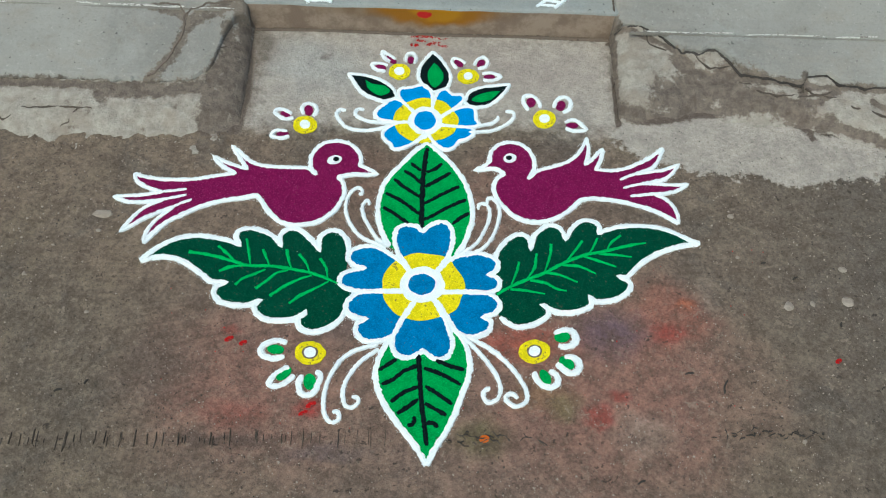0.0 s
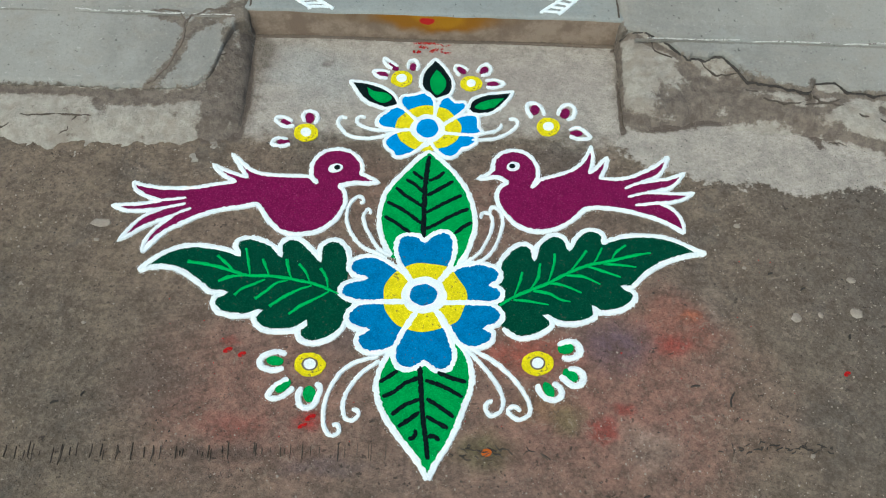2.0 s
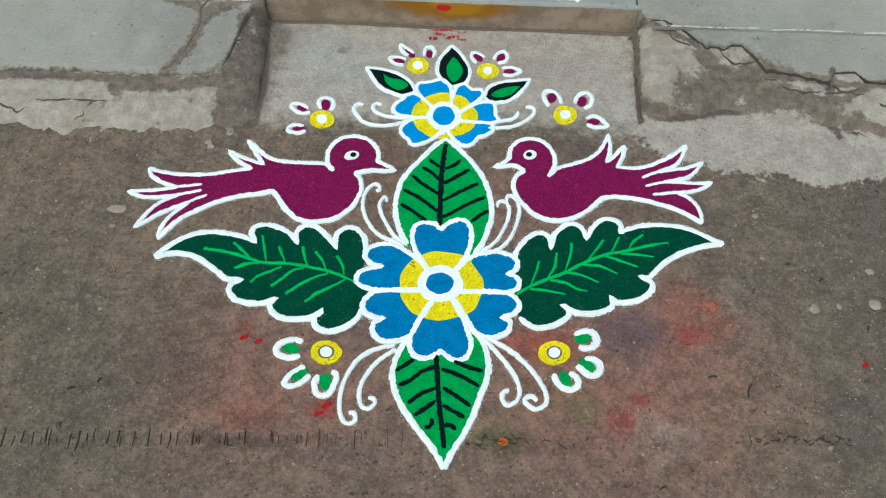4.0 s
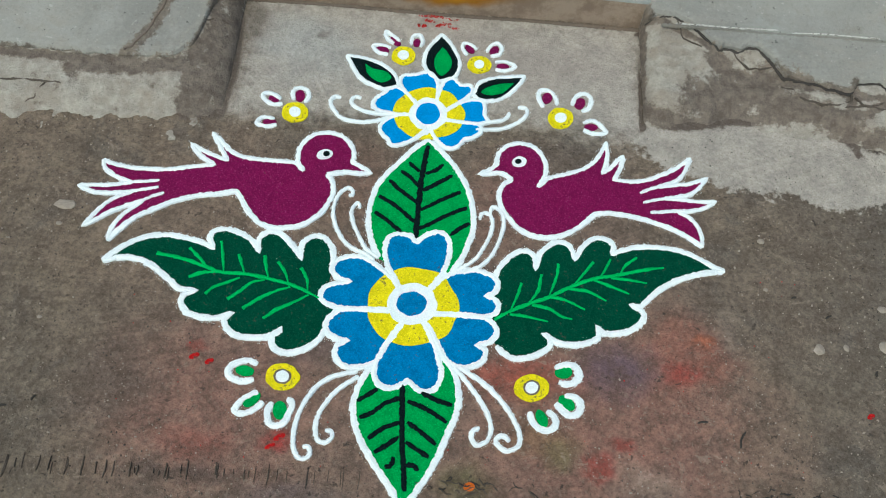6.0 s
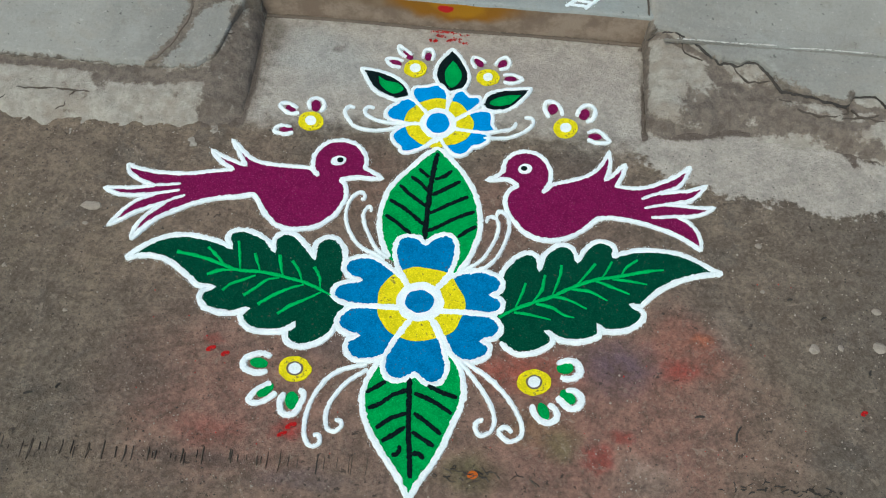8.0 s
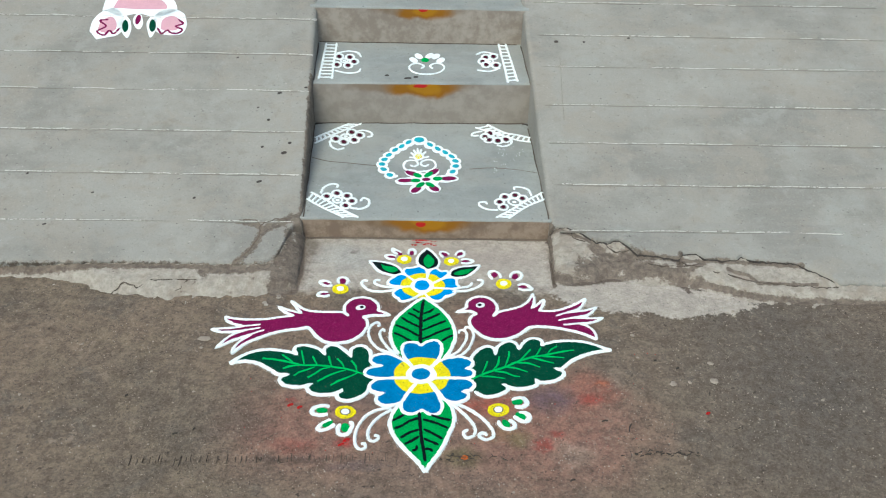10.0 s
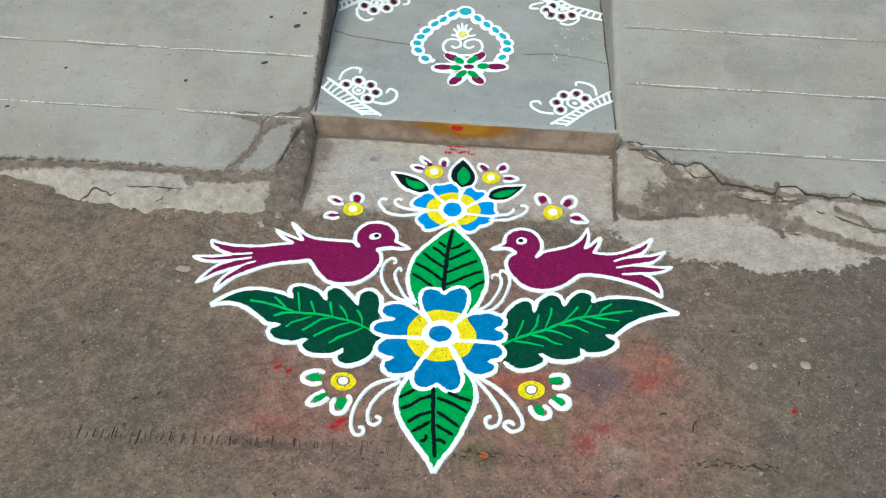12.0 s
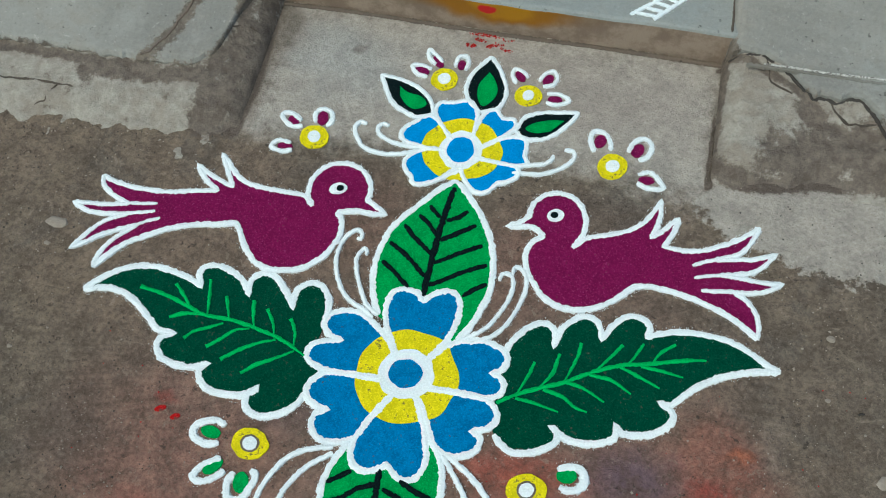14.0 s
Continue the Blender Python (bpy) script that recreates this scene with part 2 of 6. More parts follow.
def cement_material(name, pale, dark, dirt=(0.20, 0.16, 0.125), dirty=0.35, smeared=False):
    n = Nodes(name)
    at = n.place()
    broad, streak = n.noise(at, 2.6, 6), n.noise(n.scaled(at, (2.0, 16.0, 16.0)), 1.6, 6, 0.65)
    mid, fine = n.noise(at, 20, 8, 0.75), n.noise(at, 190, 5, 0.8)
    tone = n.mix(n.span(broad, 0.40, 0.60), dark, pale)
    tone = n.mix(n.math("MULTIPLY", n.span(n.noise(at, 6.5, 6, 0.7), 0.50, 0.66), 0.45), tone, [c * 1.18 for c in pale])
    tone = n.mix(n.math("MULTIPLY", n.span(streak, 0.45, 0.72), 0.3), tone, [c * 1.12 for c in pale])
    worn = n.noise(n.scaled(n.bent(at, 5.0, 0.3), (1.0, 1.5, 1.0)), 4.2, 7, 0.72)
    tone = n.mix(n.math("MULTIPLY", n.span(worn, 0.47, 0.62), 0.62), tone, (pale[0] * 1.00, pale[1] * 0.94, pale[2] * 0.89))
    tone = n.mix(n.math("MULTIPLY", n.span(worn, 0.44, 0.34), 0.50), tone, (pale[0] * 1.06, pale[1] * 1.11, pale[2] * 1.13))
    tone = n.mix(n.math("MULTIPLY", n.span(mid, 0.53, 0.70), dirty), tone, dirt)
    if smeared:
        earth = n.mix(n.span(mid, 0.4, 0.6), (0.085, 0.070, 0.055), (0.165, 0.135, 0.106))
        rim = n.math("MULTIPLY", n.math("SUBTRACT", n.noise(at, 55, 6, 0.75), 0.5), 2.0)
        tone = n.mix(n.span(n.math("ADD", n.field("dirt"), rim), 0.25, 0.55, 0.0, 0.95), tone, earth)
        chalk = n.noise(n.bent(at, 30.0, 0.03), 120, 2, 0.6)
        tone = n.mix(n.math("MULTIPLY", n.span(chalk, 0.67, 0.72), 0.35), tone, (0.50, 0.485, 0.44))
    tone = n.mix(n.math("MULTIPLY", n.span(fine, 0.54, 0.66), 0.22), tone, [min(0.8, c * 1.35) for c in pale])
    tone = n.mix(n.math("MULTIPLY", n.span(fine, 0.46, 0.34), 0.26), tone, [c * 0.5 for c in dark])
    tone = n.mix(n.math("MULTIPLY", n.span(n.noise(at, 95, 3, 0.6), 0.33, 0.28), 0.7), tone, [c * 0.3 for c in dark])
    small = n.cells(n.bent(at, 120.0, 0.006), 260)
    tone = n.mix(n.span(small, 0.80, 1.0, 0.0, 0.08), tone, [min(0.8, c * 1.5) for c in pale])
    tone = n.mix(n.span(small, 0.22, 0.0, 0.0, 0.08), tone, [c * 0.4 for c in dark])
    return n.done(tone, 0.85, n.math("ADD", n.math("MULTIPLY", mid, 1.5), fine), 0.0011)


def riser_material(name, stain, dot, dark=(0.185, 0.136, 0.100), pale=(0.290, 0.228, 0.172)):
    """Dusty cement face with a turmeric smear and a red dot."""
    n = Nodes(name)
    at = n.place()
    away = n.bent(at, 14.0, 0.05)
    mid, fine = n.noise(at, 18, 6, 0.7), n.noise(at, 200, 4, 0.7)
    tone = n.mix(n.span(mid, 0.38, 0.62), dark, pale)
    tone = n.mix(n.math("MULTIPLY", n.span(fine, 0.6, 0.8), 0.4), tone, (0.42, 0.35, 0.28))
    (sx, sz), (wx, wz) = stain
    for centre, size, colour, amount in (((sx - 0.03, 0, sz + 0.01), (wx * 1.7, 9, wz * 0.9), (0.165, 0.105, 0.055), 0.6),
                                         ((sx, 0, sz), (wx, 9, wz), (0.250, 0.108, 0.009), 1.0),
                                         ((sx + 0.01, 0, sz), (wx * 0.45, 9, wz * 0.7), (0.370, 0.175, 0.005), 0.7)):
        tone = n.mix(n.math("MULTIPLY", n.blob(away, centre, size, 0.4), amount), tone, colour)
    tone = n.mix(n.blob(n.bent(at, 40.0, 0.012), (dot[0], 0, dot[1]), (dot[2], 9, dot[3]), 0.3), tone, (0.42, 0.012, 0.012))
    return n.done(tone, 0.85, n.math("ADD", mid, fine), 0.001)


GROUND = ground_material("worn_cement_ground")
RAMP = cement_material("ramp_cement", (0.278, 0.273, 0.246), (0.218, 0.213, 0.192), (0.200, 0.180, 0.148), 0.5, True)
TREAD = cement_material("tread_cement", (0.286, 0.306, 0.292), (0.232, 0.248, 0.237), (0.190, 0.184, 0.166), 0.4)
DIRT = cement_material("packed_dirt", (0.150, 0.122, 0.098), (0.105, 0.085, 0.068), (0.07, 0.055, 0.045), 0.6)
PIT = cement_material("dark_pit", (0.050, 0.045, 0.040), (0.036, 0.032, 0.028), (0.06, 0.05, 0.04), 0.3)
JOINT = cement_material("joint_shade_cement", (0.205, 0.198, 0.172), (0.165, 0.158, 0.136))
GAP = cement_material("crack_earth", (0.095, 0.078, 0.062), (0.060, 0.049, 0.039), (0.13, 0.105, 0.083), 0.5)
LEDGE_HIGHLIGHT = powder("ledge_highlight", (0.58, 0.57, 0.53), 0.13, 0.14)
CHIP = cement_material("stone_chip", (0.34, 0.30, 0.25), (0.25, 0.21, 0.17))


# ---- mesh helpers ----
def part(name, bm, material, parent=None, label=""):
    """One bmesh as one mesh object, under a thing where one is given."""
    mesh = bpy.data.meshes.new(name)
    bmesh.ops.recalc_face_normals(bm, faces=bm.faces[:])
    bm.to_mesh(mesh)
    bm.free()
    mesh.materials.append(material)
    ob = new(name, mesh)
    ob.parent = parent
    return tagged(ob, label)


def curve_points(points, step, closed=False):
    """Places along a smooth curve through the points; a point given twice is a sharp corner."""
    pts = [Vector(p) for p in points]
    runs, run = [], [pts[0]]
    for p in pts[1:]:
        if (p - run[-1]).length < 1e-6:
            if len(run) > 1:
                runs.append(run)
            run = [p]
        else:
            run.append(p)
    if len(run) > 1:
        runs.append(run)
    made = []
    for run in runs:
        ends = [run[0] * 2 - run[1], *run, run[-1] * 2 - run[-2]]
        for a, b, c, d in zip(ends, ends[1:], ends[2:], ends[3:]):
            count = max(1, round((c - b).length / step))
            for i in range(count):
                t = i / count
                made.append(0.5 * (2 * b + (c - a) * t + (2 * a - 5 * b + 4 * c - d) * t * t + (3 * b - a - 3 * c + d) * t ** 3))
    if not closed:
        made.append(pts[-1].copy())
    return made


RAMP_SLOPE, RAMP_FOOT, FOOT_HEIGHT = 0.29, 0.605, 0.066
TREAD_TOP, SECOND_TOP = 0.066, 0.216


def on_ground(x, y):
    return 0.0


def on_tread(x, y):
    return TREAD_TOP


def on_second_tread(x, y):
    return SECOND_TOP


def on_ramp(x, y):
    """Height of the ramps: a steady slope, easing off in the last course above the ground."""
    if y > RAMP_FOOT:
        return FOOT_HEIGHT + RAMP_SLOPE * (y - RAMP_FOOT)
    return FOOT_HEIGHT + 0.15 * (y - RAMP_FOOT)


SURFACE = {}


def motif(name, label, category, centre, surface, group=""):
    """An empty at the foot of one strewn powder motif; its parts are given in millimetres."""
    ob = new(name)
    x, y = centre[0] / 1000, centre[1] / 1000
    ob.location = (x, y, surface(x, y))
    ob.empty_display_size = 0.02
    SURFACE[name, ob.name] = surface
    return tagged(ob, label, category, group)


def settle(m, points):
    """Millimetres of the plan to places about the motif's foot, with the surface's height there."""
    surface, foot = SURFACE[m.name.split(".")[0], m.name], m.location
    return [Vector((p[0] - foot.x, p[1] - foot.y, surface(p[0], p[1]) - foot.z)) for p in points]


def line(m, name, material, width, points, height=2.6, rough=0.5, crumbs=True):
    """A line of powder: a low ridge with crumbling rims and a few stray crumbs."""
    pts = curve_points([(x / 1000, y / 1000) for x, y in points], 0.0026)
    half = width / 2000
    high = height / 1000 + (0.0006 if half < 0.0045 else 0.0)
    rows = []
    for i, p in enumerate(pts):
        a, b = pts[max(0, i - 1)], pts[min(len(pts) - 1, i + 1)]
        way = (b - a).normalized() if (b - a).length > 1e-9 else Vector((1, 0))
        side = Vector((-way.y, way.x))
        taper = (0.62, 0.86, 1.0)[min(i, len(pts) - 1 - i, 2)]
        if material is VEIN_GREEN:
            taper = min(1.0, 0.42 + 0.058 * (len(pts) - 1 - i)) * (0.9 + 0.3 * noise.noise(Vector((p.x * 60, p.y * 60, 9))))
        wander = 1 + 0.16 * noise.noise(Vector((p.x * 38, p.y * 38, 5)))
        for k, up in ((-1, -0.004), (-0.74, high * 0.72), (0, high), (0.74, high * 0.72), (1, -0.004)):
            edge = rough * noise.noise(Vector((p.x * 330 + k * 7, p.y * 330, width))) + 0.6 * rough * noise.noise(Vector((p.x * 130 + k * 5, p.y * 130, 2)))
            q = p + side * (half * k * taper * (wander + edge))
            rows.append((q.x, q.y, up))
    flat = settle(m, rows)
    bm = bmesh.new()
    verts = [bm.verts.new((v.x, v.y, v.z + q[2])) for v, q in zip(flat, rows)]
    for i in range(len(pts) - 1):
        for k in range(4):
            bm.faces.new((verts[i * 5 + k], verts[i * 5 + k + 1], verts[i * 5 + k + 6], verts[i * 5 + k + 5]))
    for i in (0, (len(pts) - 1) * 5):
        bm.faces.new(verts[i:i + 5])
    if crumbs and material is WHITE:
        strew = random.Random(int(width * 10) + len(pts))
        stray = []
        for i in range(1, len(pts) - 1):
            way = (pts[i + 1] - pts[i - 1]).normalized()
            for side in (-1, 1):
                if strew.random() < 0.35:
                    continue
                off = half * side * (0.96 + abs(strew.gauss(0, 0.32)))
                stray.append((pts[i].x - way.y * off, pts[i].y + way.x * off))
        for v in settle(m, stray):
            s, turn = strew.uniform(0.0004, 0.0012), strew.uniform(0, 6)
            ring = [bm.verts.new((v.x + s * math.cos(turn + k * 2.09), v.y + s * math.sin(turn + k * 2.09), v.z - 0.002)) for k in range(3)]
            tip = bm.verts.new((v.x, v.y, v.z + s * 0.9 + 0.0006))
            for k in range(3):
                bm.faces.new((ring[k], ring[(k + 1) % 3], tip))
    return part(name, bm, material, m)


def sheet(m, name, material, pts, height, drop=0.005):
    """A low bed of powder inside a closed outline."""
    bm = bmesh.new()
    flat = settle(m, pts)
    top = [bm.verts.new((v.x, v.y, v.z + height / 1000)) for v in flat]
    low = [bm.verts.new((v.x, v.y, v.z - drop)) for v in flat]
    for i in range(len(top)):
        j = (i + 1) % len(top)
        bm.faces.new((top[i], low[i], low[j], top[j]))
    ring = [Vector((v.x, v.y)) for v in flat]
    rim = [(i, (i + 1) % len(ring)) for i in range(len(ring))]
    spots, _, faces, origin, _, _ = geometry.delaunay_2d_cdt(ring, rim, [list(range(len(ring)))], 1, 1e-6)
    rise = sum(v.z for v in flat) / len(flat)
    made = [top[o[0]] if o else bm.verts.new((p.x, p.y, rise + height / 1000)) for p, o in zip(spots, origin)]
    for f in faces:
        if len(set(f)) == 3 and len({made[k] for k in f}) == 3 and not bm.faces.get([made[k] for k in f]):
            bm.faces.new([made[k] for k in f])
    return part(name, bm, material, m)


def area(m, name, material, points, height=1.0):
    pts = curve_points([(x / 1000, y / 1000) for x, y in points], 0.005)
    kept = [pts[0]]
    for p in pts[1:]:
        if (p - kept[-1]).length > 0.0012:
            kept.append(p)
    if (kept[0] - kept[-1]).length < 0.0012:
        kept.pop()
    return sheet(m, name, material, kept, height)


def oval(m, name, material, centre, a, b, turn, height=1.0):
    """A dab of powder: a rough-rimmed ellipse of half lengths a and b millimetres."""
    count = max(12, int(a * 1.6))
    c, s = math.cos(radians(turn)), math.sin(radians(turn))
    pts = []
    for i in range(count):
        t = 2 * math.pi * i / count
        r = 1 + 0.09 * noise.noise(Vector((math.cos(t) * 2.2 + centre[0], math.sin(t) * 2.2 + centre[1], a)))
        u, v = a * r * math.cos(t), b * r * math.sin(t)
        pts.append(Vector(((centre[0] + u * c - v * s) / 1000, (centre[1] + u * s + v * c) / 1000)))
    return sheet(m, name, material, pts, height)


def loop(m, name, material, centre, a, b, turn, width):
    """A petal drawn as a closed stroke round an ellipse."""
    c, s = math.cos(radians(turn)), math.sin(radians(turn))
    ring = [(a * math.cos(k * math.pi / 6), b * math.sin(k * math.pi / 6)) for k in range(13)]
    return line(m, name, material, width, [(centre[0] + u * c - v * s, centre[1] + u * s + v * c) for u, v in ring])


# ---- fields over the plan ----
def reach(x, y, points):
    """Distance from many places to a broken line."""
    best = np.full(len(x), 9.0)
    for (ax, ay), (bx, by) in zip(points, points[1:]):
        dx, dy = bx - ax, by - ay
        t = np.clip(((x - ax) * dx + (y - ay) * dy) / (dx * dx + dy * dy), 0, 1)
        best = np.minimum(best, np.hypot(x - ax - t * dx, y - ay - t * dy))
    return best


def inside(x, y, ring):
    """Signed distance to a closed outline, positive inside it."""
    odd = np.zeros(len(x), bool)
    for (ax, ay), (bx, by) in zip(ring, ring[1:] + ring[:1]):
        if ay != by:
            odd ^= ((ay > y) != (by > y)) & (x < (bx - ax) * (y - ay) / (by - ay) + ax)
    return np.where(odd, 1, -1) * reach(x, y, ring + ring[:1])


def give(ob, name, values):
    ob.data.attributes.new(name, "FLOAT", "POINT").data.foreach_set("value", np.asarray(values, np.float32))


def places(ob):
    flat = np.zeros(len(ob.data.vertices) * 3, np.float32)
    ob.data.vertices.foreach_get("co", flat)
    return flat[0::3].astype(float), flat[1::3].astype(float)


# trodden earth in the cracks and hollows: half width, then the way it lies along
DIRT_SMEARS = [
    # this run is earth plus painted shade under the left ramp's lip
    (0.016, [(-1.5, 0.406), (-1.04, 0.408), (-0.87, 0.411), (-0.76, 0.412), (-0.67, 0.412), (-0.58, 0.408), (-0.50, 0.408)]),
    (0.026, [(-0.60, 0.395), (-0.50, 0.403), (-0.46, 0.406), (-0.42, 0.414)]),
    (0.017, [(-0.528, 0.411), (-0.502, 0.440), (-0.480, 0.473), (-0.468, 0.512), (-0.458, 0.552)]),
    (0.026, [(-0.458, 0.556), (-0.419, 0.578), (-0.380, 0.602), (-0.359, 0.613)]),
    (0.016, [(-0.530, 0.586), (-0.483, 0.576), (-0.458, 0.556)]),
    (0.022, [(-0.386, 0.552), (-0.375, 0.515), (-0.390, 0.466), (-0.404, 0.437), (-0.405, 0.400), (-0.405, 0.330)]),
    (0.024, [(-0.366, 0.610), (-0.350, 0.516), (-0.346, 0.422), (-0.355, 0.335)]),
    (0.034, [(-0.372, 0.50), (-0.372, 0.42), (-0.385, 0.34)]),
    (0.014, [(-0.352, 0.60), (-0.362, 0.90), (-0.370, 1.22)]),
    (0.011, [(0.373, 0.590), (0.415, 0.572), (0.456, 0.548), (0.505, 0.524), (0.524, 0.500)]),
    (0.074, [(0.480, 0.428), (0.530, 0.448), (0.590, 0.458)]),
    (0.022, [(0.378, 0.405), (0.400, 0.388), (0.449, 0.386), (0.520, 0.406), (0.618, 0.410)]),
    (0.022, [(0.618, 0.416), (0.698, 0.402), (0.776, 0.377)]),
    (0.015, [(0.776, 0.377), (0.864, 0.343), (0.927, 0.321), (1.005, 0.313), (1.3, 0.30)]),
    (0.034, [(0.600, 0.440), (0.685, 0.415), (0.734, 0.388)]),
    (0.022, [(0.496, 0.510), (0.535, 0.486), (0.591, 0.478), (0.655, 0.470)]),
    (0.012, [(0.655, 0.470), (0.729, 0.454), (0.812, 0.452), (0.867, 0.450), (0.949, 0.446), (1.08, 0.435)]),
    (0.014, [(0.738, 0.473), (0.723, 0.412), (0.765, 0.424), (0.804, 0.450)]),
    (0.010, [(0.865, 0.423), (0.914, 0.396), (0.935, 0.367), (1.1, 0.362)]),
    (0.012, [(0.731, 0.378), (0.744, 0.345)]),
    (0.007, [(0.377, 0.60), (0.372, 0.47), (0.370, 0.37)]),
]
WASH_FIRM = [(0.395, 0.387), (0.522, 0.410), (0.620, 0.418), (0.673, 0.401), (0.737, 0.375), (0.801, 0.353), (0.881, 0.345), (0.926, 0.309), (0.907, 0.284), (0.834, 0.258),
             (0.723, 0.230), (0.660, 0.238), (0.596, 0.250), (0.504, 0.254), (0.480, 0.270), (0.402, 0.291), (0.351, 0.326), (0.353, 0.367)]
WASH_FADING = [(-0.36, 0.63), (-0.345, 0.43), (-0.350, 0.335), (-0.256, 0.325), (-0.137, 0.345), (0.012, 0.345), (0.134, 0.355), (0.270, 0.345), (0.400, 0.320), (0.39, 0.63)]


def smear(ob):
    x, y = places(ob)
    best = np.zeros(len(x))
    for wide, points in DIRT_SMEARS:
        best = np.maximum(best, 1 - reach(x, y, points) / wide)
    give(ob, "dirt", best)


def wobbly(points):
    """The same way with small kinks, as cracks run."""
    kinked = []
    for x, y in [(p.x, p.y) for p in curve_points(points, 9.0)]:
        kinked.append((x + 5 * noise.fractal(Vector((x * 0.05, y * 0.05, 3)), 0.8, 2.0, 3), y + 5 * noise.fractal(Vector((x * 0.05, y * 0.05, 9)), 0.8, 2.0, 3)))
    return kinked


def thing(name, label, category, at=(0, 0, 0), group=""):
    ob = new(name)
    ob.location = at
    return tagged(ob, label, category, group)


# ---- ground ----
def build_ground():
    """One sheet: fine near the drawing, coarse out to the horizon."""
    def ticks(near, step, far):
        n = int(round((near[1] - near[0]) / step))
        inner = [near[0] + i * step for i in range(n + 1)]
        return [-far, -40.0, -9.0, -4.0] + inner + [5.0, 9.0, 40.0, far]
    xs, ys = ticks((-1.6, 1.8), 0.01, 900.0), ticks((-1.2, 0.8), 0.01, 900.0)
    verts = []
    for y in ys:
        for x in xs:
            z = -0.0012 + 0.0012 * noise.noise(Vector((x * 6, y * 6, 0))) + 0.0006 * noise.noise(Vector((x * 25, y * 25, 4)))
            verts.append((x, y, z))
    wide = len(xs)
    faces = [(j * wide + i, j * wide + i + 1, (j + 1) * wide + i + 1, (j + 1) * wide + i) for j in range(len(ys) - 1) for i in range(wide - 1)]
    mesh = bpy.data.meshes.new("ground")
    mesh.from_pydata(verts, [], faces)
    mesh.materials.append(GROUND)
    ob = new("ground", mesh)
    smear(ob)
    x, y = places(ob)
    give(ob, "wash_firm", np.clip(inside(x, y, WASH_FIRM), -0.2, 0.2))
    give(ob, "wash_fading", np.clip(inside(x, y, WASH_FADING), -0.2, 0.2))
    return tagged(ob, "worn brown cement ground with red powder stains", "ground", kind="structure")


build_ground()

# ---- ramps on both sides of the steps ----
LEFT_FRONT = [(-3.2, 0.410), (-1.2, 0.414), (-0.86, 0.420), (-0.52, 0.420), (-0.445, 0.426), (-0.41, 0.455), (-0.395, 0.52), (-0.375, 0.575), (-0.352, 0.59)]
RIGHT_FRONT = [(0.375, 0.588), (0.43, 0.586), (0.474, 0.553), (0.505, 0.528), (0.572, 0.538), (0.597, 0.510), (0.617, 0.483), (0.679, 0.465), (0.731, 0.455),
               (0.743, 0.478), (0.785, 0.482), (0.806, 0.458), (0.894, 0.455), (0.910, 0.469), (0.951, 0.452), (1.05, 0.448), (1.11, 0.41), (1.16, 0.362), (1.4, 0.355), (3.2, 0.35)]
RAMP_TOP = 2.65


def front_of(profile, x):
    return float(np.interp(x, [p[0] for p in profile], [p[1] for p in profile]))


def jagged(profile, x):
    """The ramp's broken front edge: the plan's line with small teeth."""
    return front_of(profile, x) + 0.006 * noise.fractal(Vector((x * 38, 2, 0)), 0.8, 2.1, 4)


def ramp(side):
    """A sloping cement apron: rounded inner edge, side wall down to the steps, broken foot."""
    profile = LEFT_FRONT if side < 0 else RIGHT_FRONT
    inner = lambda y: (-0.350 - 0.032 * (y - 0.6)) if side < 0 else 0.375 - 0.016 * (y - 0.6)
    out = [0.0, 0.0015, 0.005, 0.010, 0.016] + [0.022 + 0.006 * i for i in range(150)] + [1.0, 1.3, 1.9, 2.8]
    bm = bmesh.new()
    ups = [0.0, 0.004, 0.010, 0.02] + [0.026 + i * 0.007 for i in range(28)] + [0.235 + i * 0.03 for i in range(19)] + [0.85 + 0.1 * i for i in range(int((RAMP_TOP - 1.3) / 0.1))]
    grid = []
    for o in out:
        column = []
        x0 = inner(0.6) + side * o
        foot = jagged(profile, x0)
        for k, u in enumerate(ups):
            y = foot + u * (RAMP_TOP - foot) / ups[-1]
            x = inner(y) + side * o
            z = on_ramp(x, y) + 0.002 * noise.noise(Vector((x * 5, y * 5, 8)))
            z -= 0.016 - math.sqrt(max(0.0, 0.016 ** 2 - (0.016 - min(o, 0.016)) ** 2))
            z -= (0.007, 0.002, 0.0004, 0.0)[min(k, 3)]
            column.append(bm.verts.new((x, y, z)))
        grid.append(column)
    for a, b in zip(grid, grid[1:]):
        for i in range(len(ups) - 1):
            bm.faces.new((a[i], b[i], b[i + 1], a[i + 1]))
    low = [bm.verts.new((v.co.x, v.co.y, -0.06)) for v in grid[0]]
    for i in range(len(ups) - 1):
        bm.faces.new((grid[0][i], grid[0][i + 1], low[i + 1], low[i]))
    feet = [bm.verts.new((c[0].co.x, c[0].co.y + 0.004, -0.06)) for c in grid]
    for i in range(len(grid) - 1):
        bm.faces.new((grid[i][0], feet[i], feet[i + 1], grid[i + 1][0]))
    bmesh.ops.remove_doubles(bm, verts=[low[0], feet[0]], dist=0.01)
    label = "sloping grey cement ramp with pale joint lines and broken foot"
    ob = tagged(part("ramp_left" if side < 0 else "ramp_right", bm, RAMP), label, "ramp", kind="structure")
    for face in ob.data.polygons:
        face.use_smooth = face.normal.z > 0.4 or abs(face.normal.x) > 0.7
    smear(ob)
    return ob


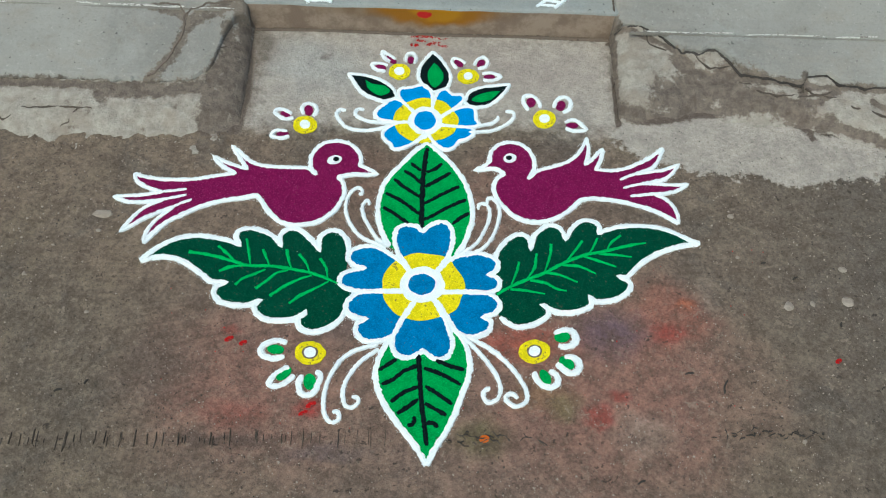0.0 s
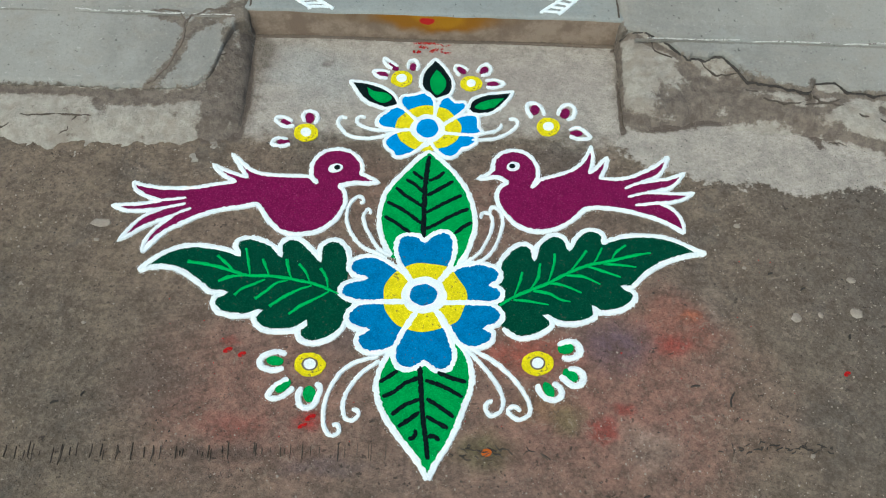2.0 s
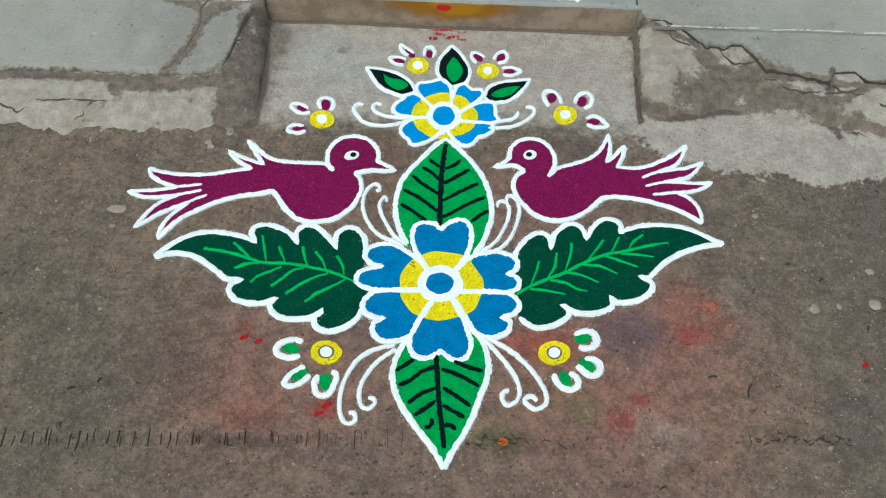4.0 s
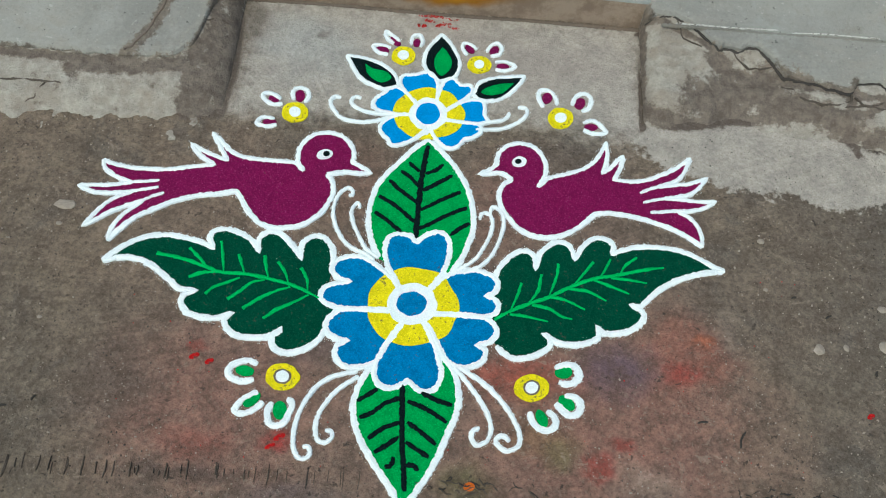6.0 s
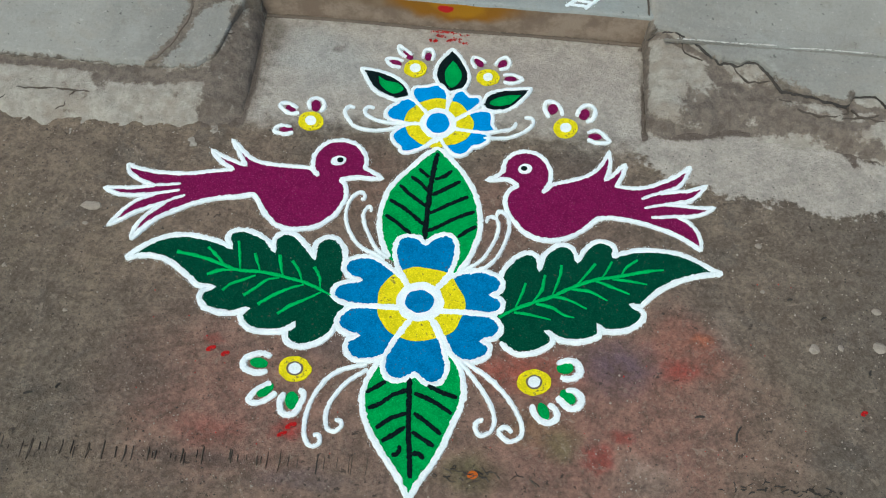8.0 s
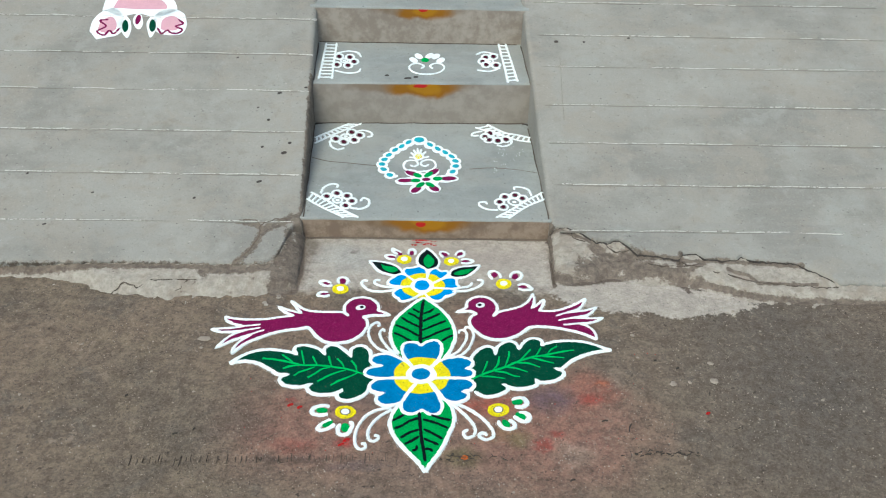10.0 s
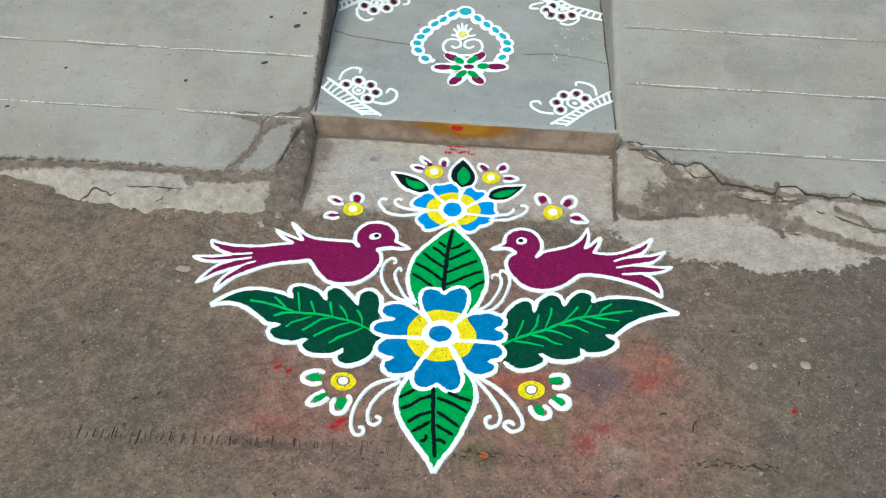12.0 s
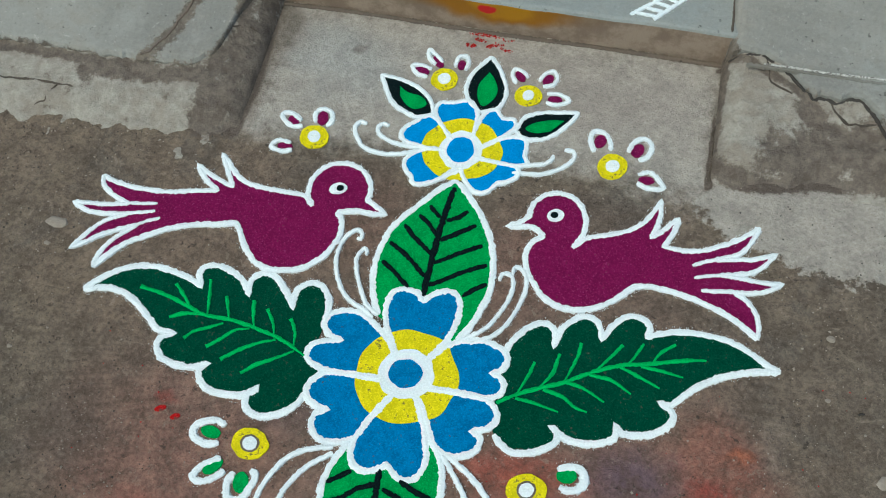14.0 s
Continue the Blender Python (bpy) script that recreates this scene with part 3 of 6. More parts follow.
for side in (-1, 1):
    ob = ramp(side)
    SURFACE[ob.name, ob.name] = on_ramp
    # joints between the courses: ledge highlights painted pale, groove shade painted darker
    courses = [0.588, 0.773, 0.952, 1.136, 1.315, 1.50, 1.68, 1.86] if side < 0 else [0.564, 0.748, 0.922, 1.092, 1.277, 1.44, 1.62, 1.80]
    rng = random.Random(side + 5)
    for y in courses:
        ends = [side * (400 + 60 * i) for i in range(22 if y > 0.6 else 11)]
        line(ob, "joint_shade", JOINT, 5.0, [(v, (y - 0.004) * 1000 + rng.uniform(-1, 1)) for v in ends], 0.35, 0.9)
        x = 0.375 if side < 0 else 0.425
        while x < 1.9:
            long = rng.uniform(0.03, 0.22)
            tilt = rng.uniform(-0.004, 0.004)
            xs = [side * (x + long * k / 4) * 1000 for k in range(5)]
            line(ob, "joint_line", LEDGE_HIGHLIGHT, rng.uniform(2.0, 5.0), [(v, (y + tilt * k / 4 + rng.uniform(-0.0015, 0.0015)) * 1000) for k, v in enumerate(xs)], 0.7, 0.9)
            if y < 0.6 and x > 1.0:
                break
            x += long + (rng.uniform(0.003, 0.03) if rng.random() < 0.8 else rng.uniform(0.06, 0.2))


    if side > 0:
        line(ob, "joint_shade", JOINT, 2.4, [(450 + 0.04 * (y - 860) + rng.uniform(-1, 1), y) for y in range(1020, 1360, 34)], 0.3, 0.9)
    pits = ((-492, 744, 9, 4), (-415, 904, 6, 5), (-429, 862, 9, 6), (-469, 1126, 8, 5), (-676, 677, 5, 4), (-978, 693, 5, 3), (-1188, 765, 5, 3), (-1086, 567, 6, 3), (-499, 886, 5, 4),
            (-492, 1004, 5, 4), (-531, 1058, 4, 3), (-386, 1154, 5, 4), (-627, 1295, 5, 3)) if side < 0 else ((464, 1403, 8, 6), (401, 1303, 5, 4), (561, 1403, 5, 4), (721, 1427, 6, 4))
    for px, py, a, b in pits:
        oval(ob, "pit", PIT, (px, py), a, b, 20, 0.5)

# ---- steps ----
def step_block(name, left, right, front, back, low, top, riser, label, skew=0.0):
    """A cement step with a worn nosing: tread above, riser in front."""
    ob = thing(name, label, "step")
    ob["kind"] = "structure"
    bm = bmesh.new()
    cols = [left + (right - left) * i / 48 for i in range(49)]
    rows = []
    r = 0.006
    for k, (dy, dz) in enumerate([(0.0, -r), (r * 0.3, -r * 0.3), (r, 0.0)] + [((back - front) * i / 16, 0.0) for i in range(1, 17)]):
        rows.append([bm.verts.new((x, front + skew * x + dy + 0.0025 * noise.noise(Vector((x * 22, front, k * 0.2))),
                                   top + dz + 0.0012 * noise.noise(Vector((x * 8, (front + dy) * 8, 2))))) for x in cols])
    for a, b in zip(rows, rows[1:]):
        for i in range(48):
            bm.faces.new((a[i], a[i + 1], b[i + 1], b[i]))
    edge = [v.co.copy() for v in rows[0]]
    part("tread", bm, TREAD, ob)
    bm = bmesh.new()
    levels = 8
    rows = []
    for k in range(levels + 1):
        f = k / levels
        rows.append([bm.verts.new((v.x, v.y + 0.0015 * (1 - f) * noise.noise(Vector((v.x * 14, f * 4, 1))), low + (v.z - low) * f)) for v in edge])
    for a, b in zip(rows, rows[1:]):
        for i in range(48):
            bm.faces.new((a[i], a[i + 1], b[i + 1], b[i]))
    part("riser", bm, riser, ob, "dusty brown riser with a turmeric smear and red dot")
    return ob


RISER_ONE = riser_material("first_riser", ((0.012, 0.054), (0.145, 0.046)), (-0.004, 0.048, 0.016, 0.011))
RISER_TWO = riser_material("second_riser", ((-0.004, 0.198), (0.155, 0.046)), (-0.008, 0.204, 0.030, 0.007), (0.258, 0.232, 0.202), (0.318, 0.288, 0.250))
RISER_REST = riser_material("upper_riser", ((0.0, 0.335), (0.12, 0.04)), (0.0, 0.342, 0.02, 0.008), (0.245, 0.212, 0.178), (0.345, 0.308, 0.264))
step_block("step_1", -0.385, 0.390, 0.606, 1.245, -0.02, TREAD_TOP, RISER_ONE, "low grey cement step painted with powder motifs")
step_block("step_2", -0.395, 0.385, 1.223, 1.59, 0.05, SECOND_TOP, RISER_TWO, "grey cement step with white powder end motifs", 0.022)
step_block("step_3", -0.405, 0.380, 1.567, 1.94, 0.20, 0.350, RISER_REST, "plain grey cement step")
step_block("step_4", -0.415, 0.375, 1.920, 2.30, 0.33, 0.480, RISER_REST, "plain grey cement step")
step_block("step_5", -0.425, 0.370, 2.280, 2.70, 0.46, 0.610, RISER_REST, "plain grey cement step")


for px, py, a, b in ((-51, 1259, 13, 8), (-24, 1270, 9, 7), (-123, 1280, 8, 6)):
    m = motif("pit", "dark chipped pit in the step's tread", "pit", (px, py), on_second_tread, "tread pits")
    oval(m, "hollow", PIT, (px, py), a, b, 15, 0.5)


def plain_block(name, low, high, material, label, category):
    bm = bmesh.new()
    bmesh.ops.create_cube(bm, size=1.0)
    for v in bm.verts:
        v.co = Vector([a + (b - a) * (c + 0.5) for a, b, c in zip(low, high, v.co)])
    bmesh.ops.bevel(bm, geom=bm.edges[:], offset=0.01, segments=2, affect="EDGES")
    return tagged(part(name, bm, material), label, category, kind="structure")


plain_block("landing", (-3.3, 2.64, -0.1), (3.3, 5.2, 0.640), RAMP, "plain cement landing above the ramps", "landing")
plain_block("wall_north", (-3.4, 5.0, 0.0), (3.4, 5.25, 3.4), RAMP, "plain plastered house wall", "wall")

# ---- broken cement along the foot of the ramps ----
def patch_material(name):
    """Crumbling cement with earth trodden into it."""
    n = Nodes(name)
    at = n.place()
    mid, fine = n.noise(at, 48, 8, 0.75), n.noise(at, 170, 5, 0.75)
    tone = n.mix(n.span(mid, 0.35, 0.65), (0.285, 0.258, 0.215), (0.405, 0.378, 0.325))
    tone = n.mix(n.math("MULTIPLY", n.span(n.noise(at, 13, 6, 0.7), 0.50, 0.62), 0.55), tone, (0.262, 0.222, 0.178))
    earth = n.mix(n.span(mid, 0.35, 0.65), (0.098, 0.078, 0.062), (0.185, 0.150, 0.120))
    rim = n.math("MULTIPLY", n.math("SUBTRACT", n.noise(at, 42, 7, 0.75), 0.5), 2.4)
    tone = n.mix(n.span(n.math("ADD", n.field("dirt"), rim), 0.14, 0.54, 0.0, 0.93), tone, earth)
    tone = n.mix(n.math("MULTIPLY", n.span(fine, 0.58, 0.74), 0.3), tone, (0.45, 0.40, 0.33))
    tone = n.mix(n.math("MULTIPLY", n.span(fine, 0.42, 0.28), 0.45), tone, (0.05, 0.042, 0.034))
    return n.done(tone, 0.9, n.math("ADD", n.math("MULTIPLY", mid, 2.0), fine), 0.0024)


def crumbled(name, label, low, high, height, material):
    """An uneven bed of crumbled cement, its height given over the plan."""
    bm = bmesh.new()
    nx, ny = int((high[0] - low[0]) / 0.005), int((high[1] - low[1]) / 0.005)
    grid = []
    for j in range(ny + 1):
        y = low[1] + (high[1] - low[1]) * j / ny
        row = []
        for i in range(nx + 1):
            x = low[0] + (high[0] - low[0]) * i / nx
            rough = 0.004 * noise.fractal(Vector((x * 30, y * 30, 7)), 0.7, 2.1, 4)
            row.append(bm.verts.new((x, y, height(x, y) + rough)))
        grid.append(row)
    for a, b in zip(grid, grid[1:]):
        for i in range(nx):
            bm.faces.new((a[i], a[i + 1], b[i + 1], b[i]))
    ob = part(name, bm, material)
    for face in ob.data.polygons:
        face.use_smooth = True
    smear(ob)
    return tagged(ob, label, "rubble", "broken cement")


def ease(a, b, v):
    t = min(1.0, max(0.0, (v - a) / (b - a)))
    return t * t * (3 - 2 * t)


PATCH = patch_material("crumbled_cement")
LEFT_HEM = [(-1.5, 0.385), (-1.046, 0.378), (-0.927, 0.352), (-0.89, 0.322), (-0.85, 0.306), (-0.80, 0.300), (-0.687, 0.284), (-0.61, 0.296), (-0.476, 0.304), (-0.41, 0.312), (-0.34, 0.318)]
RIGHT_HEM = [(0.37, 0.358), (0.47, 0.382), (0.53, 0.390), (0.60, 0.376), (0.75, 0.356), (0.87, 0.314), (0.93, 0.292), (1.05, 0.288), (1.4, 0.284)]


def left_bed(x, y):
    hem = front_of(LEFT_HEM, x)
    shoulder = math.sqrt(max(0.0, 1 - max(0.0, (x + 0.425) / 0.082) ** 2))
    return (on_ramp(x, y) - 0.006) * shoulder * ease(hem, hem + 0.06, y) - 0.004


def right_bed(x, y):
    hem = front_of(RIGHT_HEM, x)
    hollow = 0.014 * ease(0.12, 0.04, math.hypot(x - 0.54, (y - 0.455) * 1.1))
    shoulder = math.sqrt(max(0.0, 1 - max(0.0, (0.418 - x) / 0.047) ** 2))
    return (on_ramp(x, y) - 0.006 - hollow) * shoulder * ease(hem, hem + 0.055, y) - 0.004


left_foot = crumbled("crumbled_cement", "crumbling dirt-stained cement along the ramp's foot", (-1.45, 0.27), (-0.343, 0.615), left_bed, PATCH)
right_foot = crumbled("crumbled_cement", "cracked beige cement and damp earth along the ramp's foot", (0.372, 0.27), (1.36, 0.60), right_bed, PATCH)
SURFACE["crumbled_cement", left_foot.name], SURFACE["crumbled_cement", right_foot.name] = left_bed, right_bed
for ob, width, points in ((left_foot, 4, [(-842, 318), (-811, 347), (-767, 336), (-745, 354), (-671, 360), (-616, 358)]), (left_foot, 2.5, [(-640, 360), (-652, 340), (-668, 322)]),
                          (left_foot, 5, [(-407, 540), (-415, 500), (-428, 478)]), (left_foot, 4, [(-410, 505), (-380, 515), (-352, 512)]),
                          (right_foot, 4, [(528, 533), (543, 512), (569, 498), (599, 503)]), (right_foot, 5, [(612, 470), (655, 436), (719, 434), (731, 452)]),
                          (right_foot, 4, [(738, 448), (758, 434), (790, 442)]), (right_foot, 5, [(715, 424), (753, 434), (790, 430), (812, 414), (871, 395), (916, 376), (1050, 356), (1160, 352)]),
                          (right_foot, 3, [(430, 580), (440, 545), (470, 530)])):
    line(ob, "crack", GAP, width * 0.8, wobbly(points), 1.0, 0.9)

# shade of the open crack under the ramp's broken edge, painted as a dark line
m = motif("crack", "dark line painted for the shade in the crack along the ramp's broken edge", "crack", (700, 458), right_bed)
line(m, "gap", PIT, 5, [(378 + 7 * i, (jagged(RIGHT_FRONT, 0.378 + 0.007 * i) - 0.002) * 1000) for i in range(112)], 1.6, 0.9)
for label, height, points, width in (("dirt-filled crack across the ramp's corner", on_ramp, [(-523, 424), (-502, 446), (-479, 493), (-467, 547), (-468, 573), (-427, 598), (-380, 604)], 3),
                                     ("dirt-filled side crack of the ramp", on_ramp, [(-466, 567), (-487, 592), (-521, 595)], 2.5)):
    m = motif("crack", label, "crack", points[len(points) // 2], height)
    line(m, "dirt_fill", DIRT, width * 1.6, wobbly(points), 0.8, 0.9)
m = motif("crack", "fine crack across the painted step", "crack", (0, 950), on_tread)
line(m, "dirt_fill", DIRT, 2.5, [(-355, 968), (-300, 945), (-240, 936), (-180, 925), (-120, 918)], 0.6, 0.5)
line(m, "dirt_fill", DIRT, 2.5, [(150, 905), (220, 915), (300, 905), (383, 880)], 0.6, 0.5)
m = motif("crack", "thin dark dirt seam along the ramp's inner edge", "crack", (374, 480), on_ground)
line(m, "dirt_fill", GAP, 4, wobbly([(377, 600), (375, 540), (372, 470), (373, 420), (370, 385)]), 2.0, 0.9)
for height, foot, back in ((on_tread, 612, 1212), (on_second_tread, 1232, 1560)):
    for side, base, lean in ((-1, -350, -0.032), (1, 375, -0.016)):
        m = motif("crack", "dark dirt seam between the step and the ramp", "crack", (base, (foot + back) / 2), height)
        line(m, "dirt_fill", GAP, 4.5, [(base + lean * (y - 600) - side * 1.5 + 1.2 * math.sin(y * 0.031), y) for y in range(foot, back, 20)], 1.6, 0.9)
m = motif("crack", "dark dirt seam at the foot of the second riser", "crack", (0, 1219), on_tread)
line(m, "dirt_fill", GAP, 6, [(x, 1219 + 0.022 * x + 1.5 * math.sin(x)) for x in range(-366, 368, 30)], 1.6, 0.9)
line(m, "dirt_fill", PIT, 10, [(-366, 1200), (-362, 1207), (-345, 1209)], 2.0, 0.9)
line(m, "dirt_fill", PIT, 10, [(364, 1212), (361, 1221), (346, 1222)], 2.0, 0.9)
m = motif("crack", "dark dirt seam at the foot of the third riser", "crack", (0, 1563), on_second_tread)
line(m, "dirt_fill", GAP, 6, [(x, 1564) for x in range(-376, 360, 40)], 1.6, 0.9)
m = motif("crack", "dark dirt seam where the riser meets the ground", "crack", (0, 600), on_ground)
line(m, "dirt_fill", DIRT, 9, [(-345, 600), (-200, 603), (0, 600), (200, 602), (383, 600)], 1.8, 0.6)

# ---- marks and grit on the ground ----
rng = random.Random(11)
m = motif("scratch_row", "row of short dark scratches worn into the ground", "scratches", (-380, -280), on_ground)
for i in range(58):
    x = -640 + 600 * i / 58 + rng.uniform(-7, 7)
    y = -289 + 14 * i / 58 + rng.uniform(-4, 4)
    up = rng.uniform(3, 17)
    if rng.random() < 0.8:
        line(m, "scratch", DIRT if x < -360 and i % 2 else GAP if rng.random() < 0.85 else PIT, rng.uniform(1.0, 2.4), [(x, y + up), (x + rng.uniform(-0.5, 0.5), y), (x + rng.uniform(-1, 1), y - up * rng.uniform(0.4, 1.1))], 0.7, 0.9)
m = motif("scratch_row", "short dark crumbled cracks in the worn ground", "scratches", (530, -258), on_ground)
for i in range(34):
    x, y = 450 + 175 * rng.random(), -258 + rng.gauss(0, 5)
    turn, long = rng.uniform(-0.5, 0.5) + (1.4 if rng.random() < 0.3 else 0), rng.uniform(1.5, 6)
    c, s = math.cos(turn) * long, math.sin(turn) * long
    line(m, "scratch", PIT, rng.uniform(1.2, 2.8), [(x - c, y - s), (x + rng.uniform(-2, 2), y + rng.uniform(-2, 2)), (x + c, y + s)], 0.7, 0.9)


def chip(label, x, y, size, high):
    bm = bmesh.new()
    bmesh.ops.create_icosphere(bm, subdivisions=2, radius=1.0)
    for v in bm.verts:
        k = 1 + 0.25 * noise.noise(v.co * 1.7 + Vector((x * 30, y * 30, 0)))
        v.co = Vector((v.co.x * size[0] * k, v.co.y * size[1] * k, v.co.z * high * k))
    ob = part("stone_chip", bm, CHIP)
    ob.location = (x, y, -high * 0.25)
    ob.rotation_euler = (0, 0, x * 17)
    return tagged(ob, label, "stone", "stone chips")


for x, y, a, b in ((-0.556, 0.133, 0.018, 0.009), (0.618, -0.026, 0.010, 0.008), (0.728, 0.051, 0.008, 0.006), (0.722, -0.015, 0.011, 0.010), (0.660, -0.02, 0.006, 0.004), (0.55, 0.16, 0.006, 0.005)):
    chip("small pale stone chip set in the ground", x, y, (a, b), 0.003)


chips = random.Random(21)
for i in range(46):
    x, y = chips.uniform(-1.0, 1.05), chips.uniform(-0.6, 0.28)
    if abs(x) > 0.52 or y < -0.33:
        s = chips.uniform(0.0022, 0.0055)
        chip("tiny pale stone chip lying on the ground", x, y, (s, s * chips.uniform(0.5, 0.9)), 0.0022)

# crumbs of dry leaf and bark
for x, y, long, turn in ((485, -179, 26, 70), (429, -157, 15, 10), (-560, -205, 12, 20), (-520, -190, 9, 60), (640, 30, 10, 30), (700, -60, 9, 80), (590, 60, 8, 15), (-700, -80, 9, 40), (330, -340, 13, 25)):
    m = motif("leaf_crumb", "dark curled crumb of dry leaf on the ground", "leaf litter", (x, y), on_ground, "leaf crumbs")
    c, s = math.cos(radians(turn)) * long / 2, math.sin(radians(turn)) * long / 2
    line(m, "blade", PIT, 3.2, [(x - c, y - s), (x - s * 0.2, y + c * 0.2), (x + c, y + s)], 2.0, 0.5)

m = motif("crack", "crumbling dark crack in the ground below the leaf", "crack", (110, -276), on_ground)
for i in range(30):
    x, y = 25 + 165 * rng.random(), -274 + rng.gauss(0, 7)
    turn, long = rng.uniform(-0.9, 0.9), rng.uniform(2, 8)
    c, s = math.cos(turn) * long, math.sin(turn) * long
    line(m, "gap", PIT if i % 2 else GAP, rng.uniform(1.0, 2.4), [(x - c, y - s), (x + rng.uniform(-3, 3), y + rng.uniform(-3, 3)), (x + c, y + s)], 0.7, 0.9)
m = motif("orange_powder_spill", "small spill of orange powder on the ground", "powder spill", (96, -274), on_ground)
oval(m, "spill", ORANGE, (96, -274), 8, 6, 10, 0.8)


def grit(name, label, material, count, low, high, sizes, seed, keep=lambda x, y: True, level=on_ground):
    """Loose grains, too many and small to count."""
    r = random.Random(seed)
    verts, faces = [], []
    while count:
        x, y = r.uniform(low[0], high[0]), r.uniform(low[1], high[1])
        count -= 1
        if not keep(x, y):
            continue
        s, turn, z = r.uniform(*sizes), r.uniform(0, 6.28), level(x, y)
        base = len(verts)
        for k in range(4):
            t = turn + k * 1.571 + r.uniform(-0.4, 0.4)
            verts.append((x + s * math.cos(t) * r.uniform(0.6, 1.2), y + s * math.sin(t) * r.uniform(0.6, 1.2), z - 0.002))
        verts.append((x, y, z + s * 0.55))
        faces += [(base + k, base + (k + 1) % 4, base + 4) for k in range(4)]
    mesh = bpy.data.meshes.new(name)
    mesh.from_pydata(verts, [], faces)
    mesh.materials.append(material)
    return tagged(new(name, mesh), label, "grit", kind="stuff")


def beside_drawing(x, y):
    """Few crumbs lie on the drawing itself."""
    return (x / 0.5) ** 2 + ((y - 0.1) / 0.42) ** 2 > 1 or (int(x * 9173) + int(y * 7919)) % 4 == 0


grit("grit", "fine dark earth crumbs strewn over the ground", PIT, 5200, (-1.3, -0.8), (1.4, 0.36), (0.0006, 0.0022), 3, beside_drawing)
grit("grit", "pale cement crumbs strewn over the ground", CHIP, 6500, (-1.3, -0.8), (1.4, 0.42), (0.0006, 0.0021), 4, beside_drawing)
grit("grit", "pale flakes of worn cement scattered over the ground", CHIP, 900, (-1.1, -0.7), (1.2, 0.34), (0.0014, 0.0034), 8, beside_drawing)
grit("white_powder_crumbs", "white powder crumbs spilled on the painted step", WHITE, 260, (0.225, 0.88), (0.345, 1.06), (0.0008, 0.0034), 16,
     lambda x, y: abs(x - 0.24 - 0.35 * (y - 0.88)) < 0.045 and noise.noise(Vector((x * 40, y * 25, 0))) > 0.05, on_tread)
grit("white_powder_crumbs", "white powder dusted beside the step's corner motifs", WHITE, 700, (-0.345, 0.63), (-0.24, 0.80), (0.0006, 0.0020), 17, lambda x, y: noise.noise(Vector((x * 20, y * 20, 3))) > 0.0, on_tread)
grit("grit", "pale crumbs of worn cement below the drawing", CHIP, 1500, (-0.42, -0.45), (0.60, 0.02), (0.0006, 0.0020), 14, lambda x, y: noise.noise(Vector((x * 9, y * 9, 6))) > 0.0)
grit("grit", "dark earth crumbs below the drawing", GAP, 1300, (-0.60, -0.45), (0.75, 0.05), (0.0007, 0.0024), 15, lambda x, y: noise.noise(Vector((x * 11, y * 11, 2))) > 0.05)
grit("red_powder_crumbs", "spilled vermilion crumbs on the ground", RED, 90, (-0.42, -0.26), (0.62, 0.10), (0.0008, 0.0022), 5)
grit("red_powder_crumbs", "vermilion crumbs at the foot of the first riser", RED, 420, (-0.030, 0.566), (0.045, 0.598), (0.0010, 0.0030), 6,
     lambda x, y: noise.noise(Vector((x * 60, y * 110, 0))) > 0.02)
for x, y, a, b in ((-0.310, -0.109, 8, 4), (-0.287, -0.116, 7, 4), (-0.171, -0.222, 9, 4), (-0.182, -0.236, 8, 3), (0.679, -0.129, 6, 4)):
    m = motif("red_powder_spill", "small spill of vermilion powder on the ground", "powder spill", (x * 1000, y * 1000), on_ground, "red spills")
    oval(m, "spill", RED, (x * 1000, y * 1000), a, b, 30, 0.8)

# ---- powder drawings, in millimetres of the plan ----

m = motif("powder_bird", "maroon powder bird motif with white outline and long feathered tail", "rangoli motif", (-233, 203), on_ground, "pair of birds")
back = [(-517, 222), (-492, 214), (-454, 210), (-409, 213), (-370, 222), (-340, 229), (-340, 229), (-364, 245), (-383, 267), (-383, 267), (-364, 256), (-343, 247), (-319, 239), (-319, 239), (-335, 265), (-351, 292), (-351, 292), (-337, 278), (-319, 260), (-301, 250), (-277, 246), (-241, 245), (-211, 244), (-194, 229)]
head = [(-194, 229), (-205, 247), (-206, 274), (-195, 296), (-177, 308), (-156, 310), (-137, 304), (-123, 289), (-116, 271), (-117, 254), (-117, 254), (-102, 246), (-86, 236), (-86, 236), (-103, 233), (-121, 234), (-139, 231), (-156, 226)]
belly = [(-156, 226), (-147, 216), (-142, 197), (-145, 178), (-154, 156), (-170, 137), (-189, 124), (-213, 118), (-237, 119), (-257, 130), (-274, 149), (-285, 167), (-296, 181), (-296, 181), (-320, 174), (-349, 168), (-377, 159), (-400, 147), (-422, 133), (-440, 121), (-457, 103), (-468, 87), (-476, 72)]
tail = [(-476, 72), (-476, 91), (-468, 113), (-454, 132), (-437, 150), (-437, 150), (-462, 137), (-483, 125), (-501, 110), (-519, 97), (-519, 97), (-509, 116), (-496, 137), (-482, 151), (-458, 164), (-458, 164), (-481, 161), (-495, 159), (-519, 160), (-543, 169), (-543, 169), (-522, 172), (-497, 174), (-462, 182), (-462, 182), (-488, 191), (-509, 205), (-517, 222)]
area(m, "body", MAROON, back + head + belly + tail, 1.0)
line(m, "outline", WHITE, 9.9, back)
line(m, "outline", WHITE, 10.4, head)
line(m, "outline", WHITE, 10.4, belly)
line(m, "tail_outline", WHITE, 8.7, tail)
line(m, "feather_line", WHITE, 6.7, [(-462, 183), (-440, 186), (-420, 190)])
